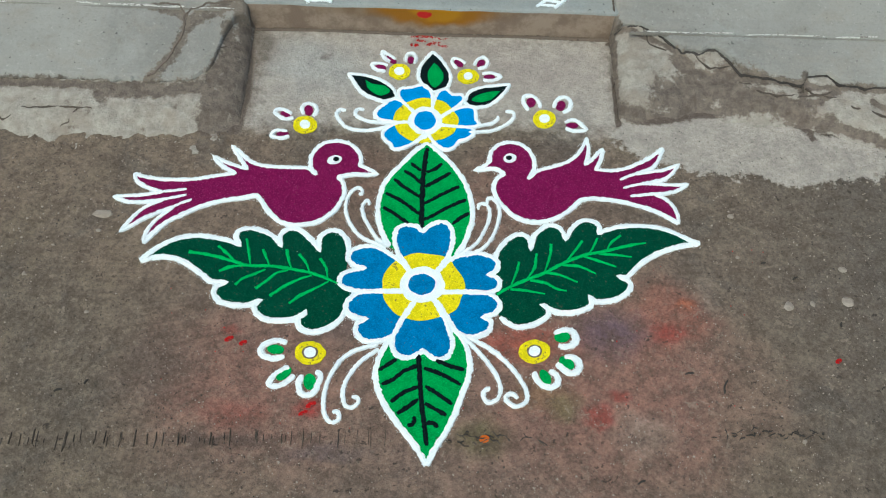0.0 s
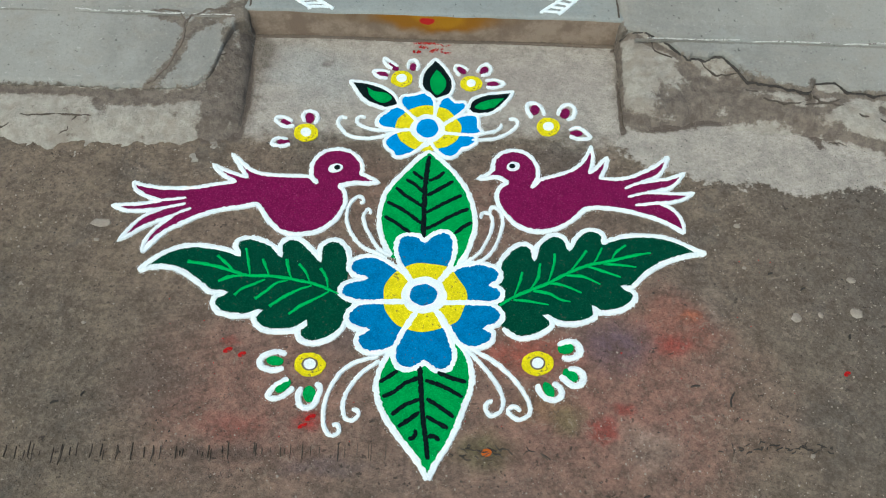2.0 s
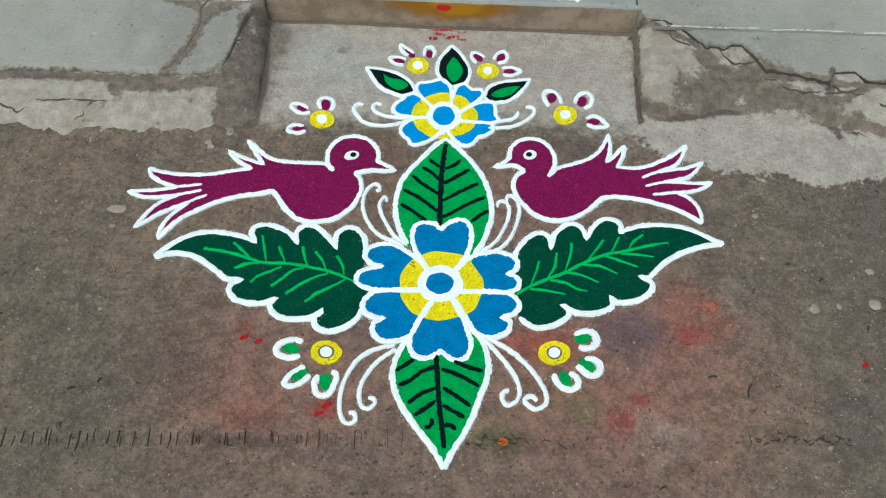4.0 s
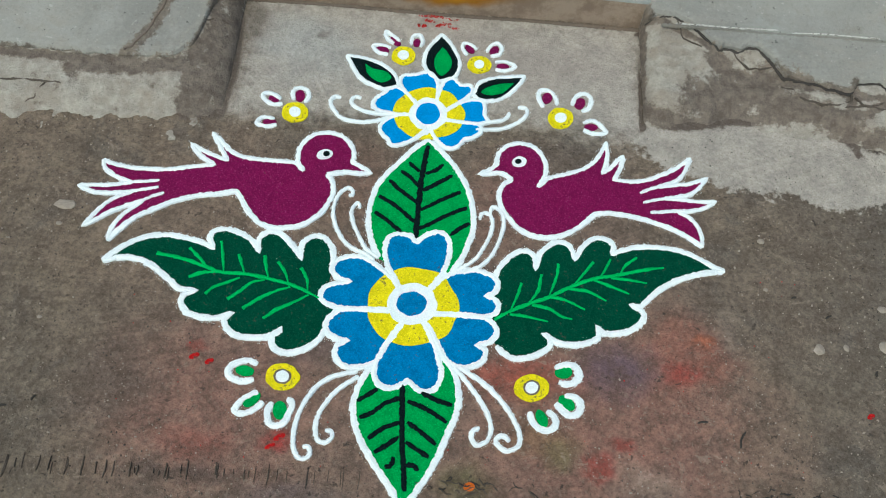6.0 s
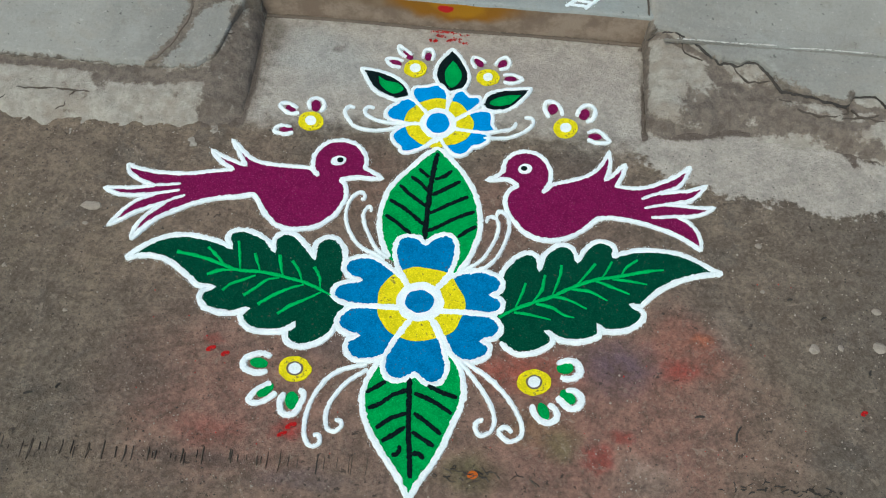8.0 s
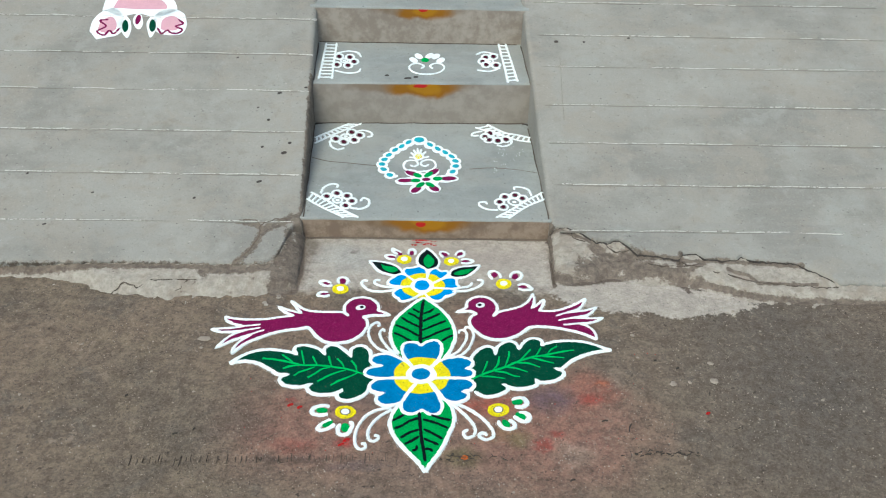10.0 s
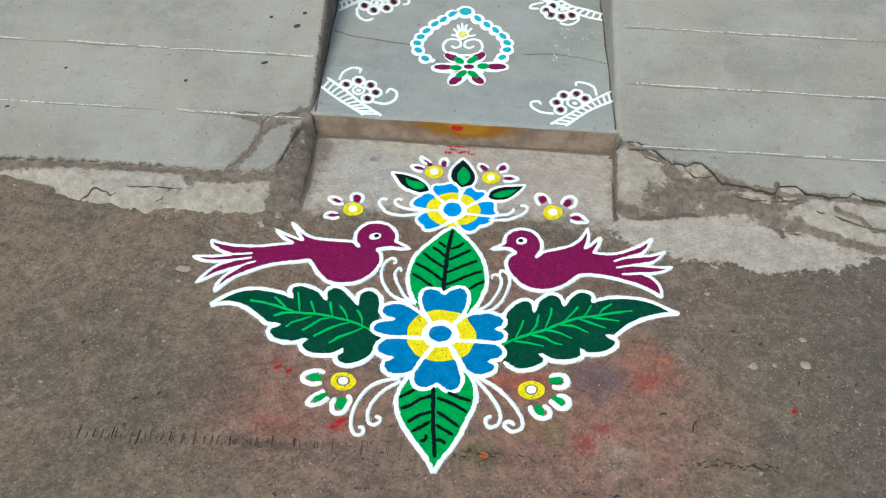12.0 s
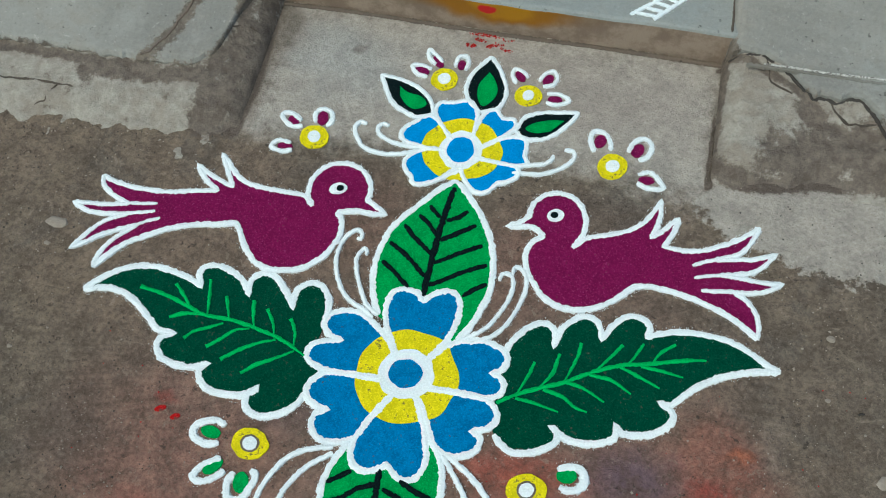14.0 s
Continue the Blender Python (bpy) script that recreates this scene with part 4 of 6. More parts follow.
line(m, "feather_line", WHITE, 6.6, [(-462, 165), (-438, 171), (-419, 177)])
line(m, "feather_line", WHITE, 6.6, [(-442, 147), (-426, 158), (-408, 167)])
eye = oval(m, "eye", WHITE, (-164, 265), 13.5, 9.8, -157, 2.40)
oval(m, "pupil", BLACK, (-161, 266), 5.7, 5.3, -162, 3.20).parent = eye

m = motif("powder_bird", "maroon powder bird motif with white outline and forked tail", "rangoli motif", (235, 218), on_ground, "pair of birds")
head = [(147, 244), (134, 253), (121, 256), (121, 256), (108, 252), (93, 250), (93, 250), (109, 260), (121, 272), (121, 272), (122, 289), (130, 304), (144, 315), (160, 319), (178, 315), (193, 302), (201, 283), (202, 262), (197, 246), (189, 232)]
back = [(189, 232), (201, 246), (214, 255), (238, 263), (265, 276), (285, 294), (298, 317), (305, 334), (305, 334), (306, 311), (304, 292), (297, 270), (297, 270), (314, 286), (323, 298), (333, 308), (333, 308), (327, 283), (316, 259), (316, 259), (342, 257), (369, 262), (397, 276), (426, 295), (447, 315)]
tail = [(447, 315), (437, 290), (424, 269), (405, 258), (389, 251), (389, 251), (416, 257), (443, 262), (471, 275), (471, 275), (456, 254), (440, 240), (418, 233), (397, 228), (397, 228), (428, 228), (459, 227), (482, 230), (482, 230), (463, 216), (444, 209), (418, 204), (418, 204), (434, 196), (447, 180), (453, 161), (453, 140)]
belly = [(453, 140), (438, 152), (415, 166), (386, 178), (356, 186), (326, 191), (300, 192), (282, 187), (268, 173), (251, 157), (230, 144), (205, 137), (180, 139), (160, 148), (146, 164), (135, 179), (128, 195), (126, 214), (133, 232), (147, 244)]
area(m, "body", MAROON, head + back + tail + belly, 1.0)
line(m, "outline", WHITE, 9.7, back)
line(m, "outline", WHITE, 10.3, head)
line(m, "outline", WHITE, 10.3, belly)
line(m, "tail_outline", WHITE, 8.7, tail)
line(m, "feather_line", WHITE, 7.1, [(394, 253), (375, 245), (358, 236)])
line(m, "feather_line", WHITE, 7.0, [(402, 229), (380, 223), (362, 217)])
line(m, "feather_line", WHITE, 7.0, [(420, 206), (394, 202), (373, 199)])
eye = oval(m, "eye", WHITE, (158, 280), 12.6, 10.3, -150, 2.40)
oval(m, "pupil", BLACK, (156, 280), 5.8, 5.1, -164, 3.20).parent = eye

m = motif("powder_leaf", "dark green lobed powder leaf with bright veins and white outline", "rangoli motif", (-282, 10), on_ground, "side leaves")
upper = [(-476, 37), (-460, 55), (-438, 74), (-415, 85), (-387, 90), (-358, 87), (-333, 81), (-314, 73), (-314, 73), (-322, 94), (-312, 106), (-293, 108), (-273, 101), (-255, 89), (-243, 72), (-243, 72), (-247, 90), (-240, 105), (-227, 110), (-210, 104), (-191, 85), (-177, 65), (-177, 65), (-180, 84), (-173, 100), (-158, 108), (-144, 104), (-133, 90), (-128, 71), (-128, 50)]
lower = [(-125, -47), (-130, -60), (-138, -74), (-156, -87), (-176, -94), (-192, -91), (-202, -81), (-202, -67), (-190, -57), (-190, -57), (-199, -65), (-214, -72), (-237, -74), (-260, -70), (-273, -58), (-276, -46), (-267, -35), (-267, -35), (-277, -42), (-295, -47), (-318, -45), (-336, -38), (-346, -23), (-341, -10), (-328, -4), (-328, -4), (-341, -3), (-354, -1), (-372, 14), (-398, 33), (-423, 44), (-447, 45), (-476, 37)]
inner = [(-130, 14), (-119, -14)]
area(m, "leaf_fill", DARK_GREEN, upper + inner + lower, 0.7)
line(m, "outline", WHITE, 11.7, upper)
line(m, "outline", WHITE, 11.7, lower)
line(m, "midrib", VEIN_GREEN, 7.4, [(-397, 56), (-363, 51), (-329, 42), (-294, 31), (-256, 31), (-218, 25), (-179, 16), (-142, -1)])
line(m, "vein", VEIN_GREEN, 6.7, [(-349, 69), (-333, 55), (-319, 40), (-309, 34)])
line(m, "vein", VEIN_GREEN, 6.7, [(-303, 85), (-297, 61), (-291, 32)])
line(m, "vein", VEIN_GREEN, 6.7, [(-273, 64), (-265, 46), (-258, 29)])
line(m, "vein", VEIN_GREEN, 6.7, [(-233, 65), (-228, 45), (-221, 24)])
line(m, "vein", VEIN_GREEN, 6.7, [(-211, 56), (-198, 38), (-189, 15)])
line(m, "vein", VEIN_GREEN, 6.7, [(-175, 48), (-164, 30), (-160, 7)])
line(m, "vein", VEIN_GREEN, 6.7, [(-342, 19), (-322, 28), (-294, 31)])
line(m, "vein", VEIN_GREEN, 6.6, [(-312, -8), (-301, 5), (-283, 14), (-265, 24)])
line(m, "vein", VEIN_GREEN, 6.7, [(-278, -14), (-263, -1), (-246, 17), (-227, 23)])
line(m, "vein", VEIN_GREEN, 6.6, [(-253, -28), (-233, -11), (-207, 6), (-187, 14)])
line(m, "vein", VEIN_GREEN, 6.6, [(-220, -42), (-204, -27), (-177, -10), (-158, 3)])

m = motif("powder_leaf", "dark green lobed powder leaf with bright veins and white outline", "rangoli motif", (281, 36), on_ground, "side leaves")
upper = [(485, 99), (467, 105), (444, 119), (415, 130), (380, 133), (350, 131), (329, 125), (307, 115), (307, 115), (310, 129), (302, 139), (289, 142), (275, 139), (261, 124), (248, 100), (248, 100), (243, 118), (234, 128), (219, 129), (204, 119), (192, 103), (186, 78), (186, 78), (185, 98), (173, 108), (158, 106), (141, 91), (129, 73), (122, 55)]
lower = [(128, -59), (141, -71), (155, -77), (174, -74), (193, -66), (206, -55), (208, -42), (199, -33), (199, -33), (213, -43), (232, -48), (255, -46), (275, -38), (283, -27), (280, -16), (280, -16), (288, -24), (303, -25), (324, -20), (343, -8), (352, 7), (348, 18), (334, 25), (334, 25), (348, 25), (360, 38), (381, 58), (408, 76), (435, 87), (461, 95), (485, 99)]
inner = [(118, 20), (113, -14)]
area(m, "leaf_fill", DARK_GREEN, upper + inner + lower, 0.7)
line(m, "outline", WHITE, 11.2, upper)
line(m, "outline", WHITE, 11.2, lower)
line(m, "midrib", VEIN_GREEN, 7.2, [(124, -16), (149, 1), (178, 16), (208, 30), (244, 52), (279, 68), (304, 74), (335, 83), (366, 92), (388, 96)])
line(m, "vein", VEIN_GREEN, 6.2, [(164, 50), (159, 30), (148, 1)])
line(m, "vein", VEIN_GREEN, 6.2, [(195, 68), (190, 39), (175, 15)])
line(m, "vein", VEIN_GREEN, 6.3, [(222, 89), (218, 63), (206, 29)])
line(m, "vein", VEIN_GREEN, 6.3, [(277, 97), (260, 73), (247, 55)])
line(m, "vein", VEIN_GREEN, 6.4, [(304, 104), (296, 87), (287, 71)])
line(m, "vein", VEIN_GREEN, 6.4, [(346, 111), (328, 96), (318, 78)])
line(m, "vein", VEIN_GREEN, 6.1, [(147, -5), (172, -7), (205, -13)])
line(m, "vein", VEIN_GREEN, 6.1, [(181, 14), (207, 9), (225, -2), (242, -6)])
line(m, "vein", VEIN_GREEN, 6.2, [(208, 30), (232, 26), (262, 12)])
line(m, "vein", VEIN_GREEN, 6.3, [(238, 46), (267, 44), (295, 30)])
line(m, "vein", VEIN_GREEN, 6.3, [(277, 65), (303, 56), (331, 45)])
line(m, "vein", VEIN_GREEN, 6.3, [(304, 71), (329, 70), (360, 66)])

m = motif("powder_leaf", "pointed green powder leaf with black veins and white outline", "rangoli motif", (-0, 185), on_ground, "pointed leaves")
left = [(-59, 77), (-68, 97), (-78, 127), (-81, 163), (-75, 202), (-62, 232), (-40, 261), (-17, 292), (4, 312)]
right = [(4, 312), (25, 293), (51, 261), (71, 226), (83, 187), (86, 144), (79, 113), (69, 83), (55, 62)]
area(m, "leaf_fill", GREEN, left + right + [(-1, 40)], 0.9)
line(m, "outline", WHITE, 11.5, left)
line(m, "outline", WHITE, 11.5, right)
line(m, "midrib", BLACK, 11.5, [(5, 299), (1, 263), (-2, 223), (-3, 185), (-4, 147), (-3, 117)])
line(m, "vein", BLACK, 8.6, [(-24, 262), (-6, 245)])
line(m, "vein", BLACK, 8.5, [(-36, 244), (-21, 233), (-4, 214)])
line(m, "vein", BLACK, 8.4, [(-54, 224), (-31, 203), (-3, 182)])
line(m, "vein", BLACK, 8.4, [(-68, 192), (-40, 175), (-8, 147)])
line(m, "vein", BLACK, 8.3, [(-72, 160), (-55, 149), (-27, 126)])
line(m, "vein", BLACK, 8.6, [(32, 263), (20, 250), (4, 242)])
line(m, "vein", BLACK, 8.5, [(48, 242), (28, 227), (2, 208)])
line(m, "vein", BLACK, 8.4, [(63, 211), (35, 194), (-0, 170)])
line(m, "vein", BLACK, 8.3, [(75, 181), (45, 165), (15, 144), (0, 135)])
line(m, "vein", BLACK, 8.3, [(80, 152), (65, 141), (50, 127)])

m = motif("powder_leaf", "pointed green powder leaf with black veins and white outline", "rangoli motif", (3, -203), on_ground, "pointed leaves")
left = [(-53, -104), (-67, -133), (-73, -163), (-70, -190), (-58, -219), (-40, -247), (-22, -270), (-5, -294), (8, -318)]
right = [(8, -318), (21, -290), (35, -267), (50, -236), (62, -202), (73, -172), (76, -142), (69, -111), (59, -91)]
area(m, "leaf_fill", GREEN, left + right + [(2, -60)], 0.9)
line(m, "outline", WHITE, 11.5, left)
line(m, "outline", WHITE, 11.5, right)
line(m, "midrib", BLACK, 10.0, [(-6, -132), (-4, -164), (-2, -193), (-0, -222), (4, -251), (8, -287)])
line(m, "vein", BLACK, 8.9, [(-41, -141), (-56, -152), (-69, -161)])
line(m, "vein", BLACK, 8.8, [(-8, -152), (-29, -162), (-46, -177), (-63, -186)])
line(m, "vein", BLACK, 8.7, [(-6, -189), (-28, -199), (-48, -216)])
line(m, "vein", BLACK, 8.6, [(-6, -210), (-23, -225), (-38, -235)])
line(m, "vein", BLACK, 8.6, [(-11, -240), (-13, -251), (-21, -256)])
line(m, "vein", BLACK, 8.9, [(22, -142), (43, -151), (67, -158)])
line(m, "vein", BLACK, 8.8, [(3, -156), (34, -168), (61, -184)])
line(m, "vein", BLACK, 8.7, [(5, -188), (25, -201), (47, -218)])
line(m, "vein", BLACK, 8.6, [(5, -217), (21, -227), (38, -237)])
line(m, "vein", BLACK, 8.6, [(6, -251), (17, -250), (25, -257)])

m = motif("powder_curl", "thin white powder tendril with a curled end", "rangoli motif", (-137, 173), on_ground, "curled tendrils")
line(m, "stroke", WHITE, 7.3, [(-65, 73), (-83, 83), (-107, 95), (-126, 119), (-137, 148), (-137, 173), (-130, 193), (-119, 203), (-111, 198), (-111, 189), (-116, 190)])

m = motif("powder_curl", "thin white powder tendril with a curled end", "rangoli motif", (-109, 156), on_ground, "curled tendrils")
line(m, "stroke", WHITE, 7.2, [(-58, 77), (-78, 90), (-93, 114), (-104, 138), (-109, 156), (-105, 171), (-99, 175), (-96, 165)])

m = motif("powder_curl", "thin white powder tendril with a curled end", "rangoli motif", (115, 167), on_ground, "curled tendrils")
line(m, "stroke", WHITE, 7.3, [(61, 62), (91, 87), (107, 116), (116, 145), (115, 167), (106, 174), (97, 170), (97, 161)])

m = motif("powder_curl", "thin white powder tendril with a curled end", "rangoli motif", (133, 171), on_ground, "curled tendrils")
line(m, "stroke", WHITE, 7.4, [(74, 59), (106, 81), (124, 112), (134, 149), (133, 171), (124, 185), (114, 185), (113, 173)])

m = motif("powder_curl", "thin white powder tendril with a curled end", "rangoli motif", (-150, -233), on_ground, "curled tendrils")
line(m, "stroke", WHITE, 8.1, [(-72, -115), (-104, -125), (-127, -141), (-140, -162), (-149, -186), (-152, -211), (-150, -233), (-143, -248), (-133, -251), (-126, -243), (-130, -233), (-137, -235)])

m = motif("powder_curl", "thin white powder tendril with a curled end", "rangoli motif", (-119, -221), on_ground, "curled tendrils")
line(m, "stroke", WHITE, 8.1, [(-70, -123), (-95, -143), (-111, -164), (-121, -186), (-123, -205), (-119, -221), (-108, -226), (-99, -218), (-100, -209), (-109, -208)])

m = motif("powder_curl", "thin white powder tendril with a curled end", "rangoli motif", (118, -207), on_ground, "curled tendrils")
line(m, "stroke", WHITE, 8.3, [(68, -99), (89, -123), (106, -146), (119, -169), (124, -191), (118, -207), (105, -214), (97, -206), (98, -194), (107, -188)])

m = motif("powder_curl", "thin white powder tendril with a curled end", "rangoli motif", (162, -212), on_ground, "curled tendrils")
line(m, "stroke", WHITE, 8.3, [(76, -98), (112, -121), (138, -146), (155, -171), (165, -195), (162, -212), (148, -219), (135, -213), (131, -203), (142, -198), (150, -206)])

m = motif("powder_curl", "thin white powder tendril with a curled end", "rangoli motif", (-161, 363), on_ground, "curled tendrils")
line(m, "stroke", WHITE, 7.7, [(-60, 354), (-92, 342), (-118, 339), (-145, 345), (-161, 363), (-167, 378), (-161, 389), (-150, 388)])

m = motif("powder_curl", "thin white powder tendril with a curled end", "rangoli motif", (-128, 374), on_ground, "curled tendrils")
line(m, "stroke", WHITE, 7.7, [(-64, 359), (-92, 360), (-114, 365), (-128, 374), (-132, 385), (-124, 393), (-116, 389)])

m = motif("powder_curl", "thin white powder tendril with a curled end", "rangoli motif", (127, 365), on_ground, "curled tendrils")
line(m, "stroke", WHITE, 7.3, [(78, 351), (105, 359), (127, 365), (138, 376), (139, 383)])

m = motif("powder_curl", "thin white powder tendril with a curled end", "rangoli motif", (169, 381), on_ground, "curled tendrils")
line(m, "stroke", WHITE, 7.3, [(83, 341), (126, 347), (153, 362), (169, 381), (168, 395), (154, 396)])

m = motif("powder_flower", "six-petalled blue powder flower with yellow ring and white outline", "rangoli motif", (0, -1), on_ground)
edge = [(-24, 30), (-40, 58), (-48, 79), (-50, 100), (-44, 117), (-29, 123), (-12, 120), (-1, 109), (-1, 109), (10, 122), (28, 131), (43, 126), (50, 112), (50, 88), (44, 64), (26, 29)]
petal = area(m, "petal", BLUE, edge + [(0, 0)], 1.30)
line(m, "petal_outline", WHITE, 11.3, edge).parent = petal
edge = [(26, 29), (44, 50), (69, 64), (98, 66), (119, 59), (128, 47), (123, 30), (111, 23), (111, 23), (124, 18), (129, 5), (123, -7), (106, -12), (68, -13), (25, -14)]
petal = area(m, "petal", BLUE, edge + [(0, 0)], 1.33)
line(m, "petal_outline", WHITE, 11.3, edge).parent = petal
edge = [(25, -14), (77, -12), (110, -15), (126, -27), (127, -42), (116, -54), (99, -61), (99, -61), (111, -67), (110, -82), (99, -92), (77, -98), (57, -91), (44, -70), (30, -43), (18, -27)]
petal = area(m, "petal", BLUE, edge + [(0, 0)], 1.36)
line(m, "petal_outline", WHITE, 11.3, edge).parent = petal
edge = [(18, -27), (34, -59), (45, -91), (49, -112), (43, -131), (30, -140), (16, -137), (1, -124), (1, -124), (-11, -134), (-29, -138), (-43, -131), (-49, -114), (-46, -95), (-31, -61), (-12, -30)]
petal = area(m, "petal", BLUE, edge + [(0, 0)], 1.39)
line(m, "petal_outline", WHITE, 11.3, edge).parent = petal
edge = [(-12, -30), (-31, -63), (-46, -95), (-62, -106), (-84, -110), (-101, -103), (-108, -89), (-106, -76), (-92, -68), (-92, -68), (-107, -66), (-122, -58), (-127, -42), (-118, -26), (-102, -17), (-65, -14), (-22, -13)]
petal = area(m, "petal", BLUE, edge + [(0, 0)], 1.42)
line(m, "petal_outline", WHITE, 11.3, edge).parent = petal
edge = [(-22, -13), (-65, -14), (-107, -15), (-133, -7), (-140, 5), (-135, 19), (-118, 26), (-99, 31), (-99, 31), (-116, 36), (-127, 48), (-125, 63), (-108, 74), (-82, 75), (-57, 61), (-38, 45), (-24, 30)]
petal = area(m, "petal", BLUE, edge + [(0, 0)], 1.45)
line(m, "petal_outline", WHITE, 11.3, edge).parent = petal
oval(m, "ring", YELLOW, (0, -3), 69.4, 66.5, -168, 1.70)
oval(m, "hub", WHITE, (-1, 0), 38.0, 35.4, -172, 2.60)
oval(m, "centre", BLUE, (-2, 0), 22.8, 20.6, -175, 3.40)
# spokes between the yellow sectors
line(m, "spoke", WHITE, 12.4, [(-10, 12), (-26, 31), (-45, 62)])
line(m, "spoke", WHITE, 12.5, [(11, 13), (28, 33), (46, 61)])
line(m, "spoke", WHITE, 12.3, [(16, -8), (39, -13), (77, -12)])
line(m, "spoke", WHITE, 12.2, [(9, -13), (18, -29), (36, -63)])
line(m, "spoke", WHITE, 12.2, [(-6, -15), (-14, -32), (-31, -64)])
line(m, "spoke", WHITE, 12.3, [(-14, -8), (-32, -13), (-74, -14)])

m = motif("powder_flower", "small blue powder flower with yellow ring and three leaves", "rangoli motif", (2, 365), on_ground)
edge = [(-18, 383), (-37, 406), (-51, 429), (-47, 447), (-27, 451), (-5, 459), (9, 447), (15, 425), (14, 400)]
petal = area(m, "petal", LIGHT_BLUE, edge + [(2, 366)], 1.20)
line(m, "petal_outline", WHITE, 8.9, edge).parent = petal
edge = [(14, 400), (19, 425), (28, 444), (41, 449), (53, 436), (70, 436), (74, 422), (61, 404), (41, 386), (28, 374)]
petal = area(m, "petal", LIGHT_BLUE, edge + [(2, 366)], 1.23)
line(m, "petal_outline", WHITE, 8.9, edge).parent = petal
edge = [(28, 374), (46, 389), (68, 403), (91, 404), (97, 390), (97, 374), (103, 361), (89, 354), (57, 354), (28, 357)]
petal = area(m, "petal", LIGHT_BLUE, edge + [(2, 366)], 1.26)
line(m, "petal_outline", WHITE, 8.9, edge).parent = petal
edge = [(28, 357), (57, 354), (87, 352), (92, 337), (77, 323), (64, 317), (51, 300), (35, 298), (20, 311), (6, 331)]
petal = area(m, "petal", LIGHT_BLUE, edge + [(2, 366)], 1.29)
line(m, "petal_outline", WHITE, 8.9, edge).parent = petal
edge = [(6, 331), (-12, 317), (-38, 299), (-57, 296), (-63, 307), (-75, 319), (-78, 334), (-65, 351), (-39, 362), (-21, 361)]
petal = area(m, "petal", LIGHT_BLUE, edge + [(2, 366)], 1.32)
line(m, "petal_outline", WHITE, 8.9, edge).parent = petal
edge = [(-21, 361), (-55, 361), (-82, 366), (-94, 377), (-89, 394), (-77, 405), (-67, 418), (-51, 418), (-35, 404), (-18, 383)]
petal = area(m, "petal", LIGHT_BLUE, edge + [(2, 366)], 1.35)
line(m, "petal_outline", WHITE, 8.9, edge).parent = petal
oval(m, "ring", YELLOW, (2, 368), 61.2, 55.8, -169, 1.70)
oval(m, "hub", WHITE, (1, 366), 35.2, 32.0, 82, 2.60)
oval(m, "centre", LIGHT_BLUE, (0, 366), 22.6, 20.3, 84, 3.40)
line(m, "spoke", WHITE, 8.9, [(-11, 376), (-20, 387), (-39, 409)])
line(m, "spoke", WHITE, 9.0, [(9, 379), (14, 397), (16, 432)])
line(m, "spoke", WHITE, 8.9, [(15, 371), (28, 377), (52, 395)])
line(m, "spoke", WHITE, 8.9, [(17, 361), (30, 356), (68, 354)])
line(m, "spoke", WHITE, 8.8, [(6, 351), (8, 334), (14, 318)])
line(m, "spoke", WHITE, 8.8, [(0, 351), (-3, 331), (-17, 314)])
line(m, "spoke", WHITE, 8.9, [(-10, 363), (-23, 361), (-60, 360)])
one = [(17, 441), (-3, 457), (-13, 480), (-11, 505), (0, 529), (15, 551)]
two = [(15, 551), (33, 527), (47, 497), (49, 471), (40, 451), (17, 441)]
area(m, "leaf_fill", BLACK, one + two, 0.8)
area(m, "leaf_core", GREEN, [(17, 519), (5, 492), (8, 466), (19, 453), (33, 470), (35, 490), (25, 511)], 2.0)
line(m, "leaf_outline", WHITE, 8.6, one)
line(m, "leaf_outline", WHITE, 8.6, two)
one = [(-53, 423), (-63, 448), (-85, 468), (-113, 479), (-150, 484)]
two = [(-150, 484), (-136, 459), (-124, 438), (-105, 424), (-78, 414), (-53, 423)]
area(m, "leaf_fill", BLACK, one + two, 0.8)
area(m, "leaf_core", GREEN, [(-116, 467), (-101, 457), (-79, 453), (-68, 439), (-84, 428), (-100, 435), (-112, 449)], 2.0)
line(m, "leaf_outline", WHITE, 8.6, one)
line(m, "leaf_outline", WHITE, 8.6, two)
one = [(76, 417), (85, 442), (107, 456), (135, 462), (166, 468)]
two = [(166, 468), (154, 445), (137, 422), (115, 408), (90, 405), (76, 417)]
area(m, "leaf_fill", BLACK, one + two, 0.8)
area(m, "leaf_core", GREEN, [(146, 448), (124, 445), (101, 435), (90, 423), (106, 418), (128, 425)], 2.0)
line(m, "leaf_outline", WHITE, 8.6, one)
line(m, "leaf_outline", WHITE, 8.6, two)

m = motif("powder_blossom", "small powder blossom of yellow ring and three green petals", "rangoli motif", (-179, -132), on_ground, "lower blossoms")
oval(m, "ring", YELLOW, (-179, -132), 24.7, 20.6, 174, 1.40)
oval(m, "gap", DIRT, (-179, -132), 12.9, 11.8, 166, 1.60)
oval(m, "dot", WHITE, (-179, -132), 9.9, 9.1, 165, 2.40)
petal = oval(m, "petal", GREEN, (-234, -127), 13.6, 8.0, 173, 1.20)
line(m, "petal_outline", WHITE, 11.3, [(-217, -115), (-231, -111), (-247, -115), (-258, -126), (-252, -138), (-235, -143), (-219, -139)]).parent = petal
petal = oval(m, "petal", GREEN, (-217, -170), 14.4, 7.8, -134, 1.20)
line(m, "petal_outline", WHITE, 11.1, [(-210, -158), (-224, -165), (-235, -177), (-239, -188), (-229, -192), (-213, -185), (-201, -172)]).parent = petal
petal = oval(m, "petal", GREEN, (-176, -183), 13.7, 9.7, 97, 1.20)
